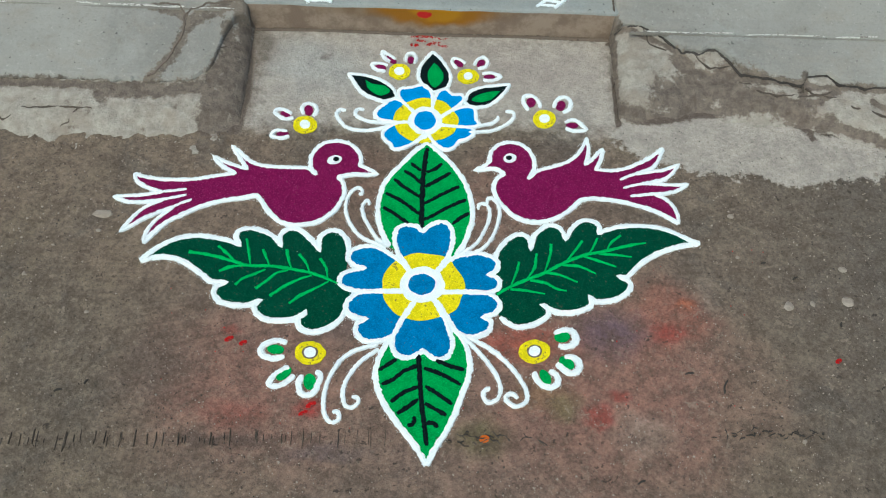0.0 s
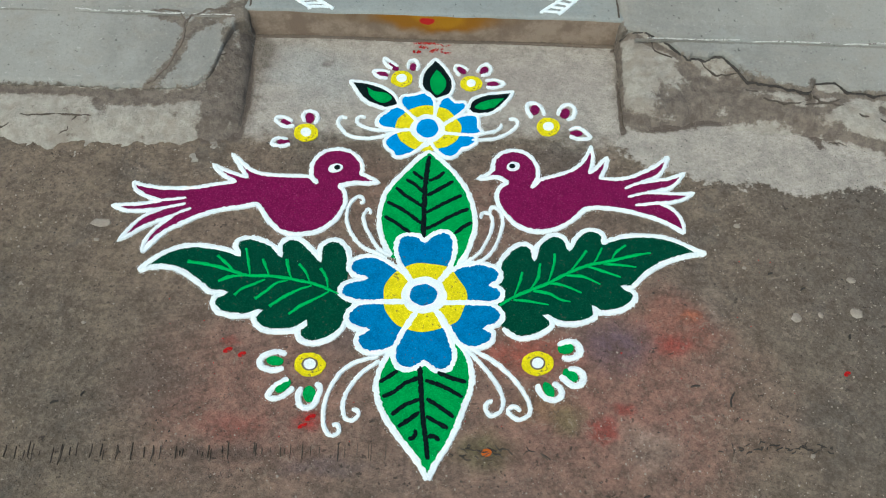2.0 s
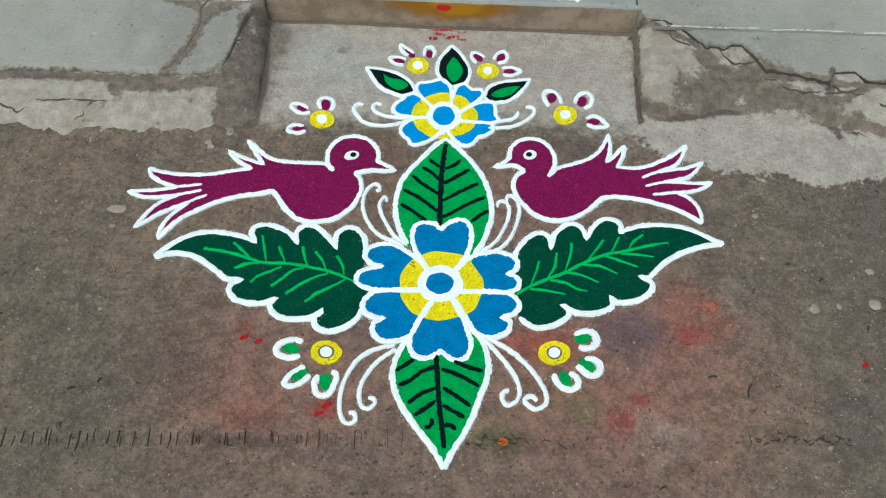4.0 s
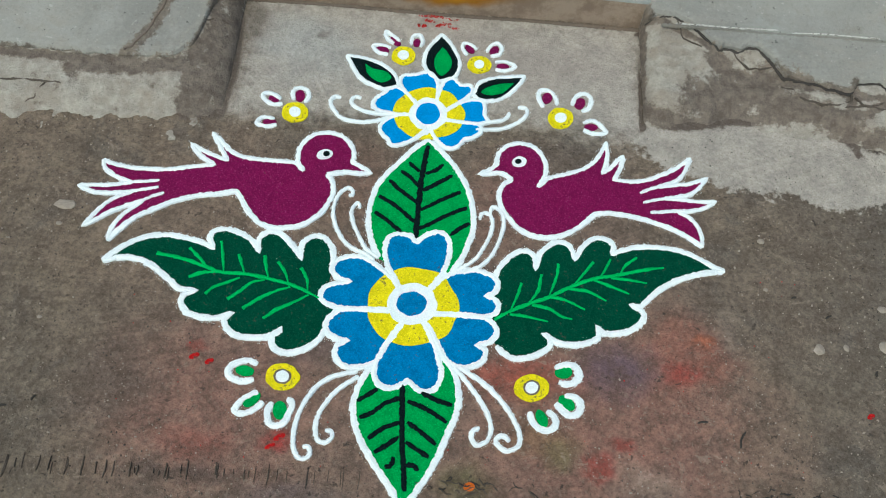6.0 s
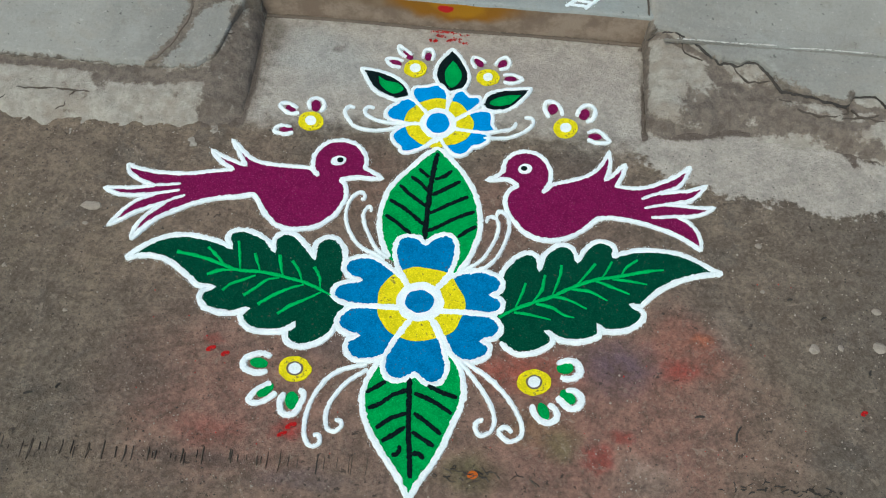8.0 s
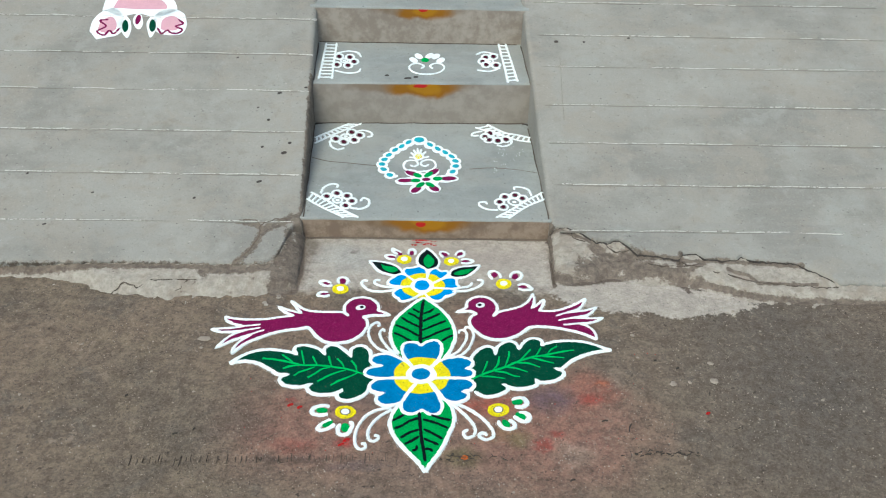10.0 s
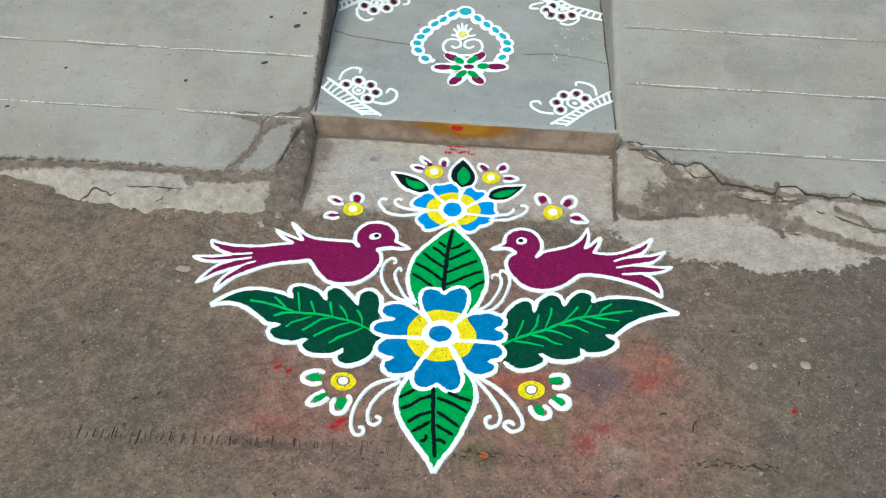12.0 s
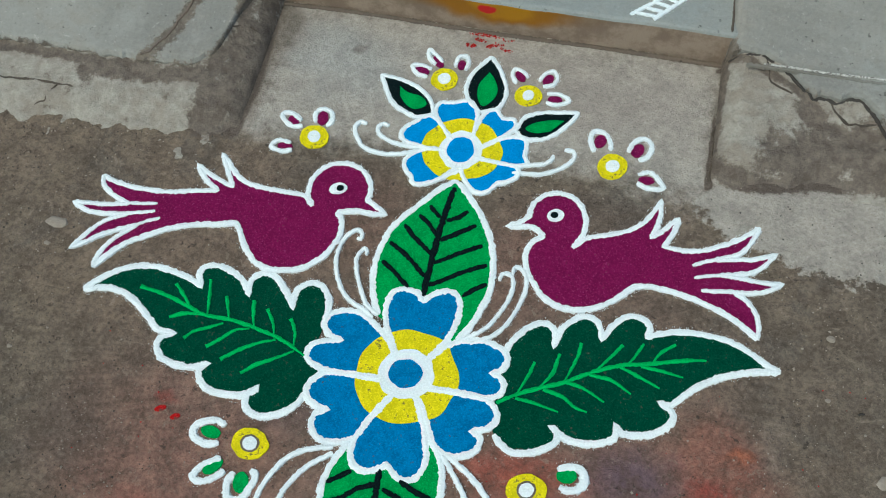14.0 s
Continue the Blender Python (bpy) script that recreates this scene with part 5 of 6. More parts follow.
line(m, "petal_outline", WHITE, 11.1, [(-188, -172), (-193, -187), (-188, -203), (-177, -206), (-167, -199), (-161, -183), (-160, -170), (-168, -166)]).parent = petal

m = motif("powder_blossom", "small powder blossom of yellow ring and three green petals", "rangoli motif", (181, -122), on_ground, "lower blossoms")
oval(m, "ring", YELLOW, (181, -122), 25.9, 20.8, -170, 1.40)
oval(m, "gap", DIRT, (181, -122), 12.8, 11.7, -150, 1.60)
oval(m, "dot", WHITE, (181, -122), 9.9, 9.0, -149, 2.40)
petal = oval(m, "petal", GREEN, (228, -94), 13.1, 9.4, -173, 1.20)
line(m, "petal_outline", WHITE, 11.8, [(216, -89), (226, -83), (243, -82), (251, -94), (246, -107), (232, -112), (221, -109)]).parent = petal
petal = oval(m, "petal", GREEN, (232, -142), 13.6, 9.2, 138, 1.20)
line(m, "petal_outline", WHITE, 11.6, [(229, -131), (244, -132), (253, -143), (247, -156), (235, -159), (224, -151), (216, -143)]).parent = petal
petal = oval(m, "petal", GREEN, (196, -168), 14.1, 7.6, 114, 1.20)
line(m, "petal_outline", WHITE, 11.3, [(179, -159), (182, -172), (192, -183), (206, -185), (216, -176), (213, -163), (203, -156)]).parent = petal

m = motif("powder_blossom", "small powder blossom of yellow ring and three maroon petals", "rangoli motif", (-224, 349), on_ground, "upper blossoms")
oval(m, "ring", YELLOW, (-224, 349), 22.3, 21.4, 152, 1.40)
oval(m, "dot", WHITE, (-224, 349), 10.6, 9.9, 113, 2.40)
petal = oval(m, "petal", MAROON, (-220, 385), 12.9, 8.5, 96, 1.20)
line(m, "petal_outline", WHITE, 8.8, [(-229, 375), (-233, 393), (-223, 402), (-209, 398), (-205, 383), (-210, 371)]).parent = petal
petal = oval(m, "petal", MAROON, (-263, 372), 10.8, 7.5, 135, 1.20)
line(m, "petal_outline", WHITE, 8.8, [(-247, 365), (-262, 362), (-276, 370), (-283, 381), (-271, 386), (-251, 375)]).parent = petal
petal = oval(m, "petal", MAROON, (-263, 324), 11.5, 6.9, -180, 1.20)
line(m, "petal_outline", WHITE, 8.5, [(-251, 320), (-267, 314), (-284, 321), (-275, 333), (-256, 331)]).parent = petal

m = motif("powder_blossom", "small powder blossom of yellow ring and three maroon petals", "rangoli motif", (228, 380), on_ground, "upper blossoms")
oval(m, "ring", YELLOW, (228, 380), 23.7, 21.4, 52, 1.40)
oval(m, "dot", WHITE, (228, 380), 11.1, 10.0, 56, 2.40)
petal = oval(m, "petal", MAROON, (205, 422), 12.8, 9.1, 71, 1.20)
line(m, "petal_outline", WHITE, 9.2, [(198, 401), (190, 424), (195, 439), (210, 437), (220, 422), (222, 408)]).parent = petal
petal = oval(m, "petal", MAROON, (262, 415), 12.9, 9.0, -111, 1.20)
line(m, "petal_outline", WHITE, 9.2, [(248, 410), (255, 429), (270, 439), (282, 428), (277, 407), (265, 398)]).parent = petal
petal = oval(m, "petal", MAROON, (280, 365), 12.0, 7.1, -174, 1.20)
line(m, "petal_outline", WHITE, 8.9, [(267, 373), (285, 380), (299, 367), (305, 355), (283, 352), (267, 358)]).parent = petal

m = motif("powder_blossom", "small powder blossom of yellow ring and three maroon petals", "rangoli motif", (-51, 494), on_ground, "upper blossoms")
oval(m, "ring", YELLOW, (-51, 494), 21.4, 21.0, 64, 1.40)
oval(m, "dot", WHITE, (-51, 494), 10.7, 10.0, 84, 2.40)
petal = oval(m, "petal", MAROON, (-67, 526), 12.9, 6.7, 131, 1.20)
line(m, "petal_outline", WHITE, 7.6, [(-59, 526), (-72, 538), (-86, 547), (-83, 533), (-70, 520)]).parent = petal
petal = oval(m, "petal", MAROON, (-29, 526), 9.4, 6.7, 89, 1.20)
line(m, "petal_outline", WHITE, 7.6, [(-39, 521), (-37, 540), (-26, 545), (-19, 533), (-22, 518)]).parent = petal
petal = oval(m, "petal", MAROON, (-89, 503), 12.2, 7.7, 174, 1.20)
line(m, "petal_outline", WHITE, 7.4, [(-74, 510), (-92, 514), (-106, 512), (-96, 497), (-78, 494)]).parent = petal

m = motif("powder_blossom", "small powder blossom of yellow ring and three maroon petals", "rangoli motif", (84, 486), on_ground, "upper blossoms")
oval(m, "ring", YELLOW, (84, 486), 21.5, 20.2, -148, 1.40)
oval(m, "dot", WHITE, (84, 486), 10.0, 8.8, 76, 2.40)
petal = oval(m, "petal", MAROON, (66, 521), 11.5, 6.8, 127, 1.20)
line(m, "petal_outline", WHITE, 7.6, [(62, 506), (53, 523), (56, 534), (70, 529), (79, 521)]).parent = petal
petal = oval(m, "petal", MAROON, (110, 522), 11.1, 7.6, -119, 1.20)
line(m, "petal_outline", WHITE, 7.6, [(97, 517), (104, 533), (116, 540), (124, 528), (118, 513), (104, 508)]).parent = petal
petal = oval(m, "petal", MAROON, (126, 486), 11.2, 6.9, -175, 1.20)
line(m, "petal_outline", WHITE, 7.4, [(112, 495), (131, 497), (148, 488), (132, 477), (113, 478)]).parent = petal

m = motif("powder_corner_motif", "white powder corner motif with ladder band and maroon dotted flower", "rangoli motif", (-255, 707), on_tread, "corner motifs")
loop(m, "flower_heart", WHITE, (-255, 707), 16.3, 13.6, 102, 7.5)
oval(m, "heart_dab", WHITE, (-255, 707), 6.5, 6.0, 0, 1.60)
petal = loop(m, "petal", WHITE, (-289, 728), 17.5, 14.0, 100, 8.0)
oval(m, "spot", SPOT, (-289, 728), 8.1, 5.7, 129, 3.10).parent = petal
petal = loop(m, "petal", WHITE, (-260, 746), 17.7, 14.0, 99, 8.0)
oval(m, "spot", SPOT, (-260, 746), 8.2, 5.8, 128, 3.10).parent = petal
petal = loop(m, "petal", WHITE, (-228, 731), 17.5, 14.0, 98, 8.0)
oval(m, "spot", SPOT, (-228, 731), 8.1, 5.8, 128, 3.10).parent = petal
petal = loop(m, "petal", WHITE, (-212, 702), 17.2, 13.9, 98, 8.0)
oval(m, "spot", SPOT, (-212, 702), 7.9, 5.7, 129, 3.10).parent = petal
petal = loop(m, "petal", WHITE, (-229, 676), 16.9, 13.8, 99, 8.0)
oval(m, "spot", SPOT, (-229, 676), 7.9, 5.6, 130, 3.10).parent = petal
line(m, "curl", WHITE, 8.2, [(-308, 745), (-303, 778), (-283, 800), (-262, 797), (-262, 779)])
line(m, "curl", WHITE, 8.0, [(-216, 664), (-183, 659), (-161, 679), (-161, 708), (-178, 720), (-186, 702)])
line(m, "rail", WHITE, 8.2, [(-339, 751), (-287, 704), (-243, 658), (-187, 611)])
line(m, "rail", WHITE, 8.2, [(-348, 712), (-297, 664), (-230, 611)])
line(m, "rung", WHITE, 6.8, [(-332, 744), (-343, 707)])
line(m, "rung", WHITE, 6.8, [(-318, 731), (-332, 697)])
line(m, "rung", WHITE, 6.8, [(-303, 719), (-321, 687)])
line(m, "rung", WHITE, 6.6, [(-289, 706), (-311, 677)])
line(m, "rung", WHITE, 6.6, [(-275, 692), (-300, 667)])
line(m, "rung", WHITE, 6.6, [(-262, 678), (-289, 658)])
line(m, "rung", WHITE, 6.6, [(-248, 664), (-278, 649)])
line(m, "rung", WHITE, 6.6, [(-234, 652), (-267, 640)])
line(m, "rung", WHITE, 6.6, [(-221, 640), (-257, 632)])
line(m, "rung", WHITE, 6.6, [(-207, 628), (-246, 623)])
line(m, "rung", WHITE, 6.5, [(-193, 617), (-235, 615)])

m = motif("powder_corner_motif", "white powder corner motif with ladder band and maroon dotted flower", "rangoli motif", (279, 707), on_tread, "corner motifs")
loop(m, "flower_heart", WHITE, (279, 707), 17.6, 20.0, -145, 7.5)
oval(m, "heart_dab", WHITE, (279, 707), 6.5, 6.0, 0, 1.60)
petal = loop(m, "petal", WHITE, (234, 706), 17.4, 14.0, 79, 8.0)
oval(m, "spot", SPOT, (234, 706), 7.6, 6.1, 119, 3.10).parent = petal
petal = loop(m, "petal", WHITE, (252, 736), 17.7, 14.0, 78, 8.0)
oval(m, "spot", SPOT, (252, 736), 7.7, 6.2, 117, 3.10).parent = petal
petal = loop(m, "petal", WHITE, (284, 746), 17.8, 14.0, 77, 8.0)
oval(m, "spot", SPOT, (284, 746), 7.7, 6.2, 115, 3.10).parent = petal
petal = loop(m, "petal", WHITE, (305, 728), 17.7, 14.0, 76, 8.0)
oval(m, "spot", SPOT, (305, 728), 7.6, 6.2, 115, 3.10).parent = petal
petal = loop(m, "petal", WHITE, (243, 677), 17.1, 13.8, 78, 8.0)
oval(m, "spot", SPOT, (243, 677), 7.5, 6.0, 120, 3.10).parent = petal
line(m, "curl", WHITE, 8.0, [(227, 660), (197, 663), (175, 680), (172, 700), (189, 706), (196, 694)])
line(m, "curl", WHITE, 8.3, [(334, 743), (328, 779), (304, 794), (285, 794), (285, 779)])
line(m, "rail", WHITE, 8.3, [(371, 765), (326, 725), (281, 678), (218, 618)])
line(m, "rail", WHITE, 8.3, [(373, 726), (314, 681), (254, 615)])
line(m, "rung", WHITE, 6.9, [(363, 758), (367, 721)])
line(m, "rung", WHITE, 6.9, [(349, 745), (356, 713)])
line(m, "rung", WHITE, 6.8, [(334, 733), (344, 704)])
line(m, "rung", WHITE, 6.8, [(320, 719), (333, 696)])
line(m, "rung", WHITE, 6.8, [(306, 704), (322, 687)])
line(m, "rung", WHITE, 6.8, [(293, 690), (311, 678)])
line(m, "rung", WHITE, 6.8, [(279, 676), (300, 666)])
line(m, "rung", WHITE, 6.8, [(265, 663), (290, 655)])
line(m, "rung", WHITE, 6.6, [(252, 650), (280, 643)])
line(m, "rung", WHITE, 6.6, [(238, 637), (269, 632)])
line(m, "rung", WHITE, 6.6, [(225, 624), (259, 621)])

m = motif("powder_corner_motif", "white powder corner motif with ladder band and maroon dotted flower", "rangoli motif", (-257, 1116), on_tread, "corner motifs")
loop(m, "flower_heart", WHITE, (-257, 1116), 16.3, 14.6, 169, 7.5)
oval(m, "heart_dab", WHITE, (-257, 1116), 6.5, 6.0, 0, 1.60)
petal = loop(m, "petal", WHITE, (-289, 1097), 21.3, 15.5, 97, 8.0)
oval(m, "spot", SPOT, (-289, 1097), 9.6, 6.6, 120, 3.10).parent = petal
petal = loop(m, "petal", WHITE, (-261, 1076), 21.1, 15.3, 97, 8.0)
oval(m, "spot", SPOT, (-261, 1076), 9.5, 6.5, 120, 3.10).parent = petal
petal = loop(m, "petal", WHITE, (-227, 1091), 21.3, 15.5, 96, 8.0)
oval(m, "spot", SPOT, (-227, 1091), 9.5, 6.6, 119, 3.10).parent = petal
petal = loop(m, "petal", WHITE, (-211, 1124), 21.6, 15.6, 95, 8.0)
oval(m, "spot", SPOT, (-211, 1124), 9.6, 6.6, 118, 3.10).parent = petal
petal = loop(m, "petal", WHITE, (-239, 1145), 21.7, 15.6, 96, 8.0)
oval(m, "spot", SPOT, (-239, 1145), 9.7, 6.6, 118, 3.10).parent = petal
line(m, "curl", WHITE, 8.7, [(-308, 1082), (-300, 1044), (-277, 1023), (-257, 1034)])
line(m, "curl", WHITE, 9.0, [(-227, 1149), (-202, 1161), (-174, 1146), (-170, 1121), (-185, 1113)])
line(m, "rail", WHITE, 9.3, [(-359, 1103), (-303, 1159), (-252, 1209)])
line(m, "rail", WHITE, 9.2, [(-356, 1064), (-300, 1126), (-210, 1210)])
line(m, "rung", WHITE, 7.4, [(-354, 1109), (-349, 1072)])
line(m, "rung", WHITE, 7.5, [(-344, 1119), (-335, 1087)])
line(m, "rung", WHITE, 7.5, [(-333, 1129), (-321, 1103)])
line(m, "rung", WHITE, 7.5, [(-322, 1140), (-307, 1118)])
line(m, "rung", WHITE, 7.5, [(-312, 1151), (-293, 1133)])
line(m, "rung", WHITE, 7.6, [(-301, 1161), (-278, 1147)])
line(m, "rung", WHITE, 7.6, [(-290, 1172), (-263, 1161)])
line(m, "rung", WHITE, 7.6, [(-279, 1182), (-248, 1175)])
line(m, "rung", WHITE, 7.6, [(-268, 1193), (-233, 1189)])
line(m, "rung", WHITE, 7.8, [(-257, 1204), (-217, 1203)])

m = motif("powder_corner_motif", "white powder corner motif with ladder band and maroon dotted flower", "rangoli motif", (257, 1134), on_tread, "corner motifs")
loop(m, "flower_heart", WHITE, (257, 1134), 17.6, 14.7, -170, 7.5)
oval(m, "heart_dab", WHITE, (257, 1134), 6.5, 6.0, 0, 1.60)
petal = loop(m, "petal", WHITE, (231, 1153), 22.1, 15.8, 82, 8.0)
oval(m, "spot", SPOT, (231, 1153), 9.5, 7.0, 106, 3.10).parent = petal
petal = loop(m, "petal", WHITE, (213, 1126), 21.7, 15.6, 83, 8.0)
oval(m, "spot", SPOT, (213, 1126), 9.4, 7.0, 107, 3.10).parent = petal
petal = loop(m, "petal", WHITE, (224, 1105), 21.5, 15.6, 82, 8.0)
oval(m, "spot", SPOT, (224, 1105), 9.2, 6.9, 107, 3.10).parent = petal
petal = loop(m, "petal", WHITE, (254, 1098), 21.4, 15.6, 81, 8.0)
oval(m, "spot", SPOT, (254, 1098), 9.2, 6.9, 106, 3.10).parent = petal
petal = loop(m, "petal", WHITE, (282, 1109), 21.6, 15.6, 81, 8.0)
oval(m, "spot", SPOT, (282, 1109), 9.2, 7.0, 105, 3.10).parent = petal
line(m, "curl", WHITE, 9.0, [(204, 1167), (174, 1152), (168, 1133), (192, 1133)])
line(m, "curl", WHITE, 8.9, [(300, 1109), (297, 1080), (273, 1059), (248, 1065)])
line(m, "rail", WHITE, 9.4, [(225, 1217), (277, 1161), (322, 1143), (371, 1121)])
line(m, "rail", WHITE, 9.3, [(182, 1193), (268, 1138), (319, 1106), (365, 1092)])
line(m, "rung", WHITE, 7.8, [(232, 1209), (191, 1187)])
line(m, "rung", WHITE, 7.8, [(246, 1194), (209, 1176)])
line(m, "rung", WHITE, 7.6, [(259, 1180), (228, 1164)])
line(m, "rung", WHITE, 7.6, [(273, 1165), (246, 1152)])
line(m, "rung", WHITE, 7.6, [(288, 1156), (264, 1141)])
line(m, "rung", WHITE, 7.6, [(303, 1150), (282, 1129)])
line(m, "rung", WHITE, 7.6, [(318, 1144), (300, 1118)])
line(m, "rung", WHITE, 7.6, [(333, 1138), (318, 1107)])
line(m, "rung", WHITE, 7.6, [(348, 1131), (336, 1101)])
line(m, "rung", WHITE, 7.6, [(363, 1125), (355, 1095)])

m = motif("powder_arch", "pointed powder arch of white scallops with turquoise dots", "rangoli motif", (18, 1248), on_tread)
arch = [(-77, 853), (-99, 859), (-120, 891), (-126, 927), (-118, 957), (-105, 987), (-85, 1019), (-65, 1043), (-42, 1068), (-10, 1094), (-10, 1094), (23, 1059), (48, 1031), (72, 1007), (92, 980), (101, 949), (102, 920), (91, 883), (77, 864)]
line(m, "band", WHITE, 22.5, arch)
scallop = oval(m, "scallop", WHITE, (-102, 859), 22.6, 18.1, 92, 1.43)
oval(m, "dot", TURQUOISE, (-102, 859), 11.7, 9.0, 132, 3.40).parent = scallop
scallop = oval(m, "scallop", WHITE, (-123, 894), 23.0, 18.2, 93, 1.56)
oval(m, "dot", TURQUOISE, (-123, 894), 12.6, 8.6, 128, 3.40).parent = scallop
scallop = oval(m, "scallop", WHITE, (-129, 927), 23.4, 18.5, 93, 1.69)
oval(m, "dot", TURQUOISE, (-129, 927), 11.3, 9.8, 133, 3.40).parent = scallop
scallop = oval(m, "scallop", WHITE, (-122, 957), 23.8, 18.6, 93, 1.30)
oval(m, "dot", TURQUOISE, (-122, 957), 12.0, 9.5, -126, 3.40).parent = scallop
scallop = oval(m, "scallop", WHITE, (-109, 987), 24.2, 18.7, 92, 1.43)
oval(m, "dot", TURQUOISE, (-109, 987), 13.8, 8.5, -121, 3.40).parent = scallop
scallop = oval(m, "scallop", WHITE, (-89, 1022), 24.6, 18.9, 92, 1.56)
oval(m, "dot", TURQUOISE, (-89, 1022), 14.8, 8.1, -118, 3.40).parent = scallop
scallop = oval(m, "scallop", WHITE, (-68, 1047), 24.9, 19.0, 91, 1.69)
oval(m, "dot", TURQUOISE, (-68, 1047), 15.6, 7.9, -116, 3.40).parent = scallop
scallop = oval(m, "scallop", WHITE, (-46, 1076), 25.4, 19.2, 90, 1.30)
oval(m, "dot", TURQUOISE, (-46, 1076), 15.8, 8.0, -116, 3.40).parent = scallop
scallop = oval(m, "scallop", WHITE, (25, 1062), 25.2, 19.2, 88, 1.43)
oval(m, "dot", TURQUOISE, (25, 1062), 15.5, 8.0, 116, 3.40).parent = scallop
scallop = oval(m, "scallop", WHITE, (51, 1034), 24.8, 19.0, 87, 1.56)
oval(m, "dot", TURQUOISE, (51, 1034), 15.2, 8.0, 116, 3.40).parent = scallop
scallop = oval(m, "scallop", WHITE, (75, 1010), 24.5, 18.9, 86, 1.69)
oval(m, "dot", TURQUOISE, (75, 1010), 15.0, 7.9, 116, 3.40).parent = scallop
scallop = oval(m, "scallop", WHITE, (95, 983), 24.2, 18.7, 86, 1.30)
oval(m, "dot", TURQUOISE, (95, 983), 14.3, 8.1, 118, 3.40).parent = scallop
scallop = oval(m, "scallop", WHITE, (107, 953), 23.9, 18.6, 85, 1.43)
oval(m, "dot", TURQUOISE, (107, 953), 11.8, 9.6, 126, 3.40).parent = scallop
scallop = oval(m, "scallop", WHITE, (107, 920), 23.4, 18.5, 85, 1.56)
oval(m, "dot", TURQUOISE, (107, 920), 11.5, 9.7, -134, 3.40).parent = scallop
scallop = oval(m, "scallop", WHITE, (96, 884), 23.0, 18.2, 85, 1.69)
oval(m, "dot", TURQUOISE, (96, 884), 12.7, 8.5, -128, 3.40).parent = scallop
oval(m, "scallop", WHITE, (-10, 1094), 31.0, 26.4, 88, 1.30)
oval(m, "dot", TURQUOISE, (-10, 1094), 17.0, 16.5, -163, 3.60)

m = motif("powder_lotus", "maroon and green powder lotus under a white scroll and crown", "rangoli motif", (12, 834), on_tread)
line(m, "crown_ray", WHITE, 8.0, [(-13, 971), (-42, 977)])
line(m, "crown_ray", WHITE, 8.1, [(-13, 971), (-37, 1007)])
line(m, "crown_ray", WHITE, 8.1, [(-13, 977), (-28, 1026)])
line(m, "crown_ray", WHITE, 8.2, [(-11, 977), (-16, 1036)])
line(m, "crown_ray", WHITE, 8.1, [(-11, 977), (-3, 1031)])
line(m, "crown_ray", WHITE, 8.1, [(-10, 971), (11, 1015)])
line(m, "crown_ray", WHITE, 8.0, [(-8, 968), (22, 983)])
oval(m, "crown", WHITE, (-12, 983), 26.4, 17.7, 91, 1.80)
oval(m, "crown_dot", YELLOW, (-12, 980), 14.7, 11.2, 89, 3.00)
line(m, "scroll", WHITE, 7.8, [(-38, 925), (-28, 917), (-15, 927), (-17, 950), (-33, 957), (-52, 950), (-60, 923), (-53, 898), (-32, 886), (-6, 885), (19, 890), (38, 906), (43, 932), (34, 957), (15, 961), (-2, 948), (-3, 928), (9, 920), (21, 930)])
oval(m, "lotus_base", WHITE, (12, 834), 44, 40, 0, 1.20)
petal = oval(m, "petal", WHITE, (74, 842), 40.4, 23.0, -174, 1.40)
oval(m, "petal_tip", MAROON, (82, 842), 24.8, 12.2, -174, 2.20).parent = petal
oval(m, "petal_heart", GREEN, (48, 840), 15.5, 12.2, -170, 2.60).parent = petal
petal = oval(m, "petal", WHITE, (-43, 824), 43.1, 22.9, -175, 1.40)
oval(m, "petal_tip", MAROON, (-52, 826), 24.7, 10.8, -175, 2.20).parent = petal
oval(m, "petal_heart", GREEN, (-21, 826), 15.4, 10.8, -173, 2.60).parent = petal
petal = oval(m, "petal", WHITE, (31, 877), 33.1, 18.9, -119, 1.40)
oval(m, "petal_tip", MAROON, (35, 883), 24.0, 12.0, -126, 2.20).parent = petal
oval(m, "petal_heart", GREEN, (20, 865), 19.8, 9.8, -126, 2.60).parent = petal
petal = oval(m, "petal", WHITE, (-25, 869), 35.9, 21.5, 138, 1.40)
oval(m, "petal_tip", MAROON, (-36, 874), 20.2, 13.0, 133, 2.20).parent = petal
oval(m, "petal_heart", GREEN, (-15, 859), 16.4, 10.6, 133, 2.60).parent = petal
petal = oval(m, "petal", WHITE, (32, 790), 33.6, 22.3, 116, 1.40)
oval(m, "petal_tip", MAROON, (37, 780), 20.2, 12.0, 129, 2.20).parent = petal
oval(m, "petal_heart", GREEN, (24, 802), 18.3, 10.0, 133, 2.60).parent = petal
petal = oval(m, "petal", WHITE, (-15, 783), 36.2, 22.0, -116, 1.40)
oval(m, "petal_tip", MAROON, (-19, 772), 22.7, 11.6, -126, 2.20).parent = petal
oval(m, "petal_heart", GREEN, (-6, 800), 19.1, 9.6, -127, 2.60).parent = petal
oval(m, "centre", MAROON, (12, 834), 13.1, 8.7, -173, 3.00)

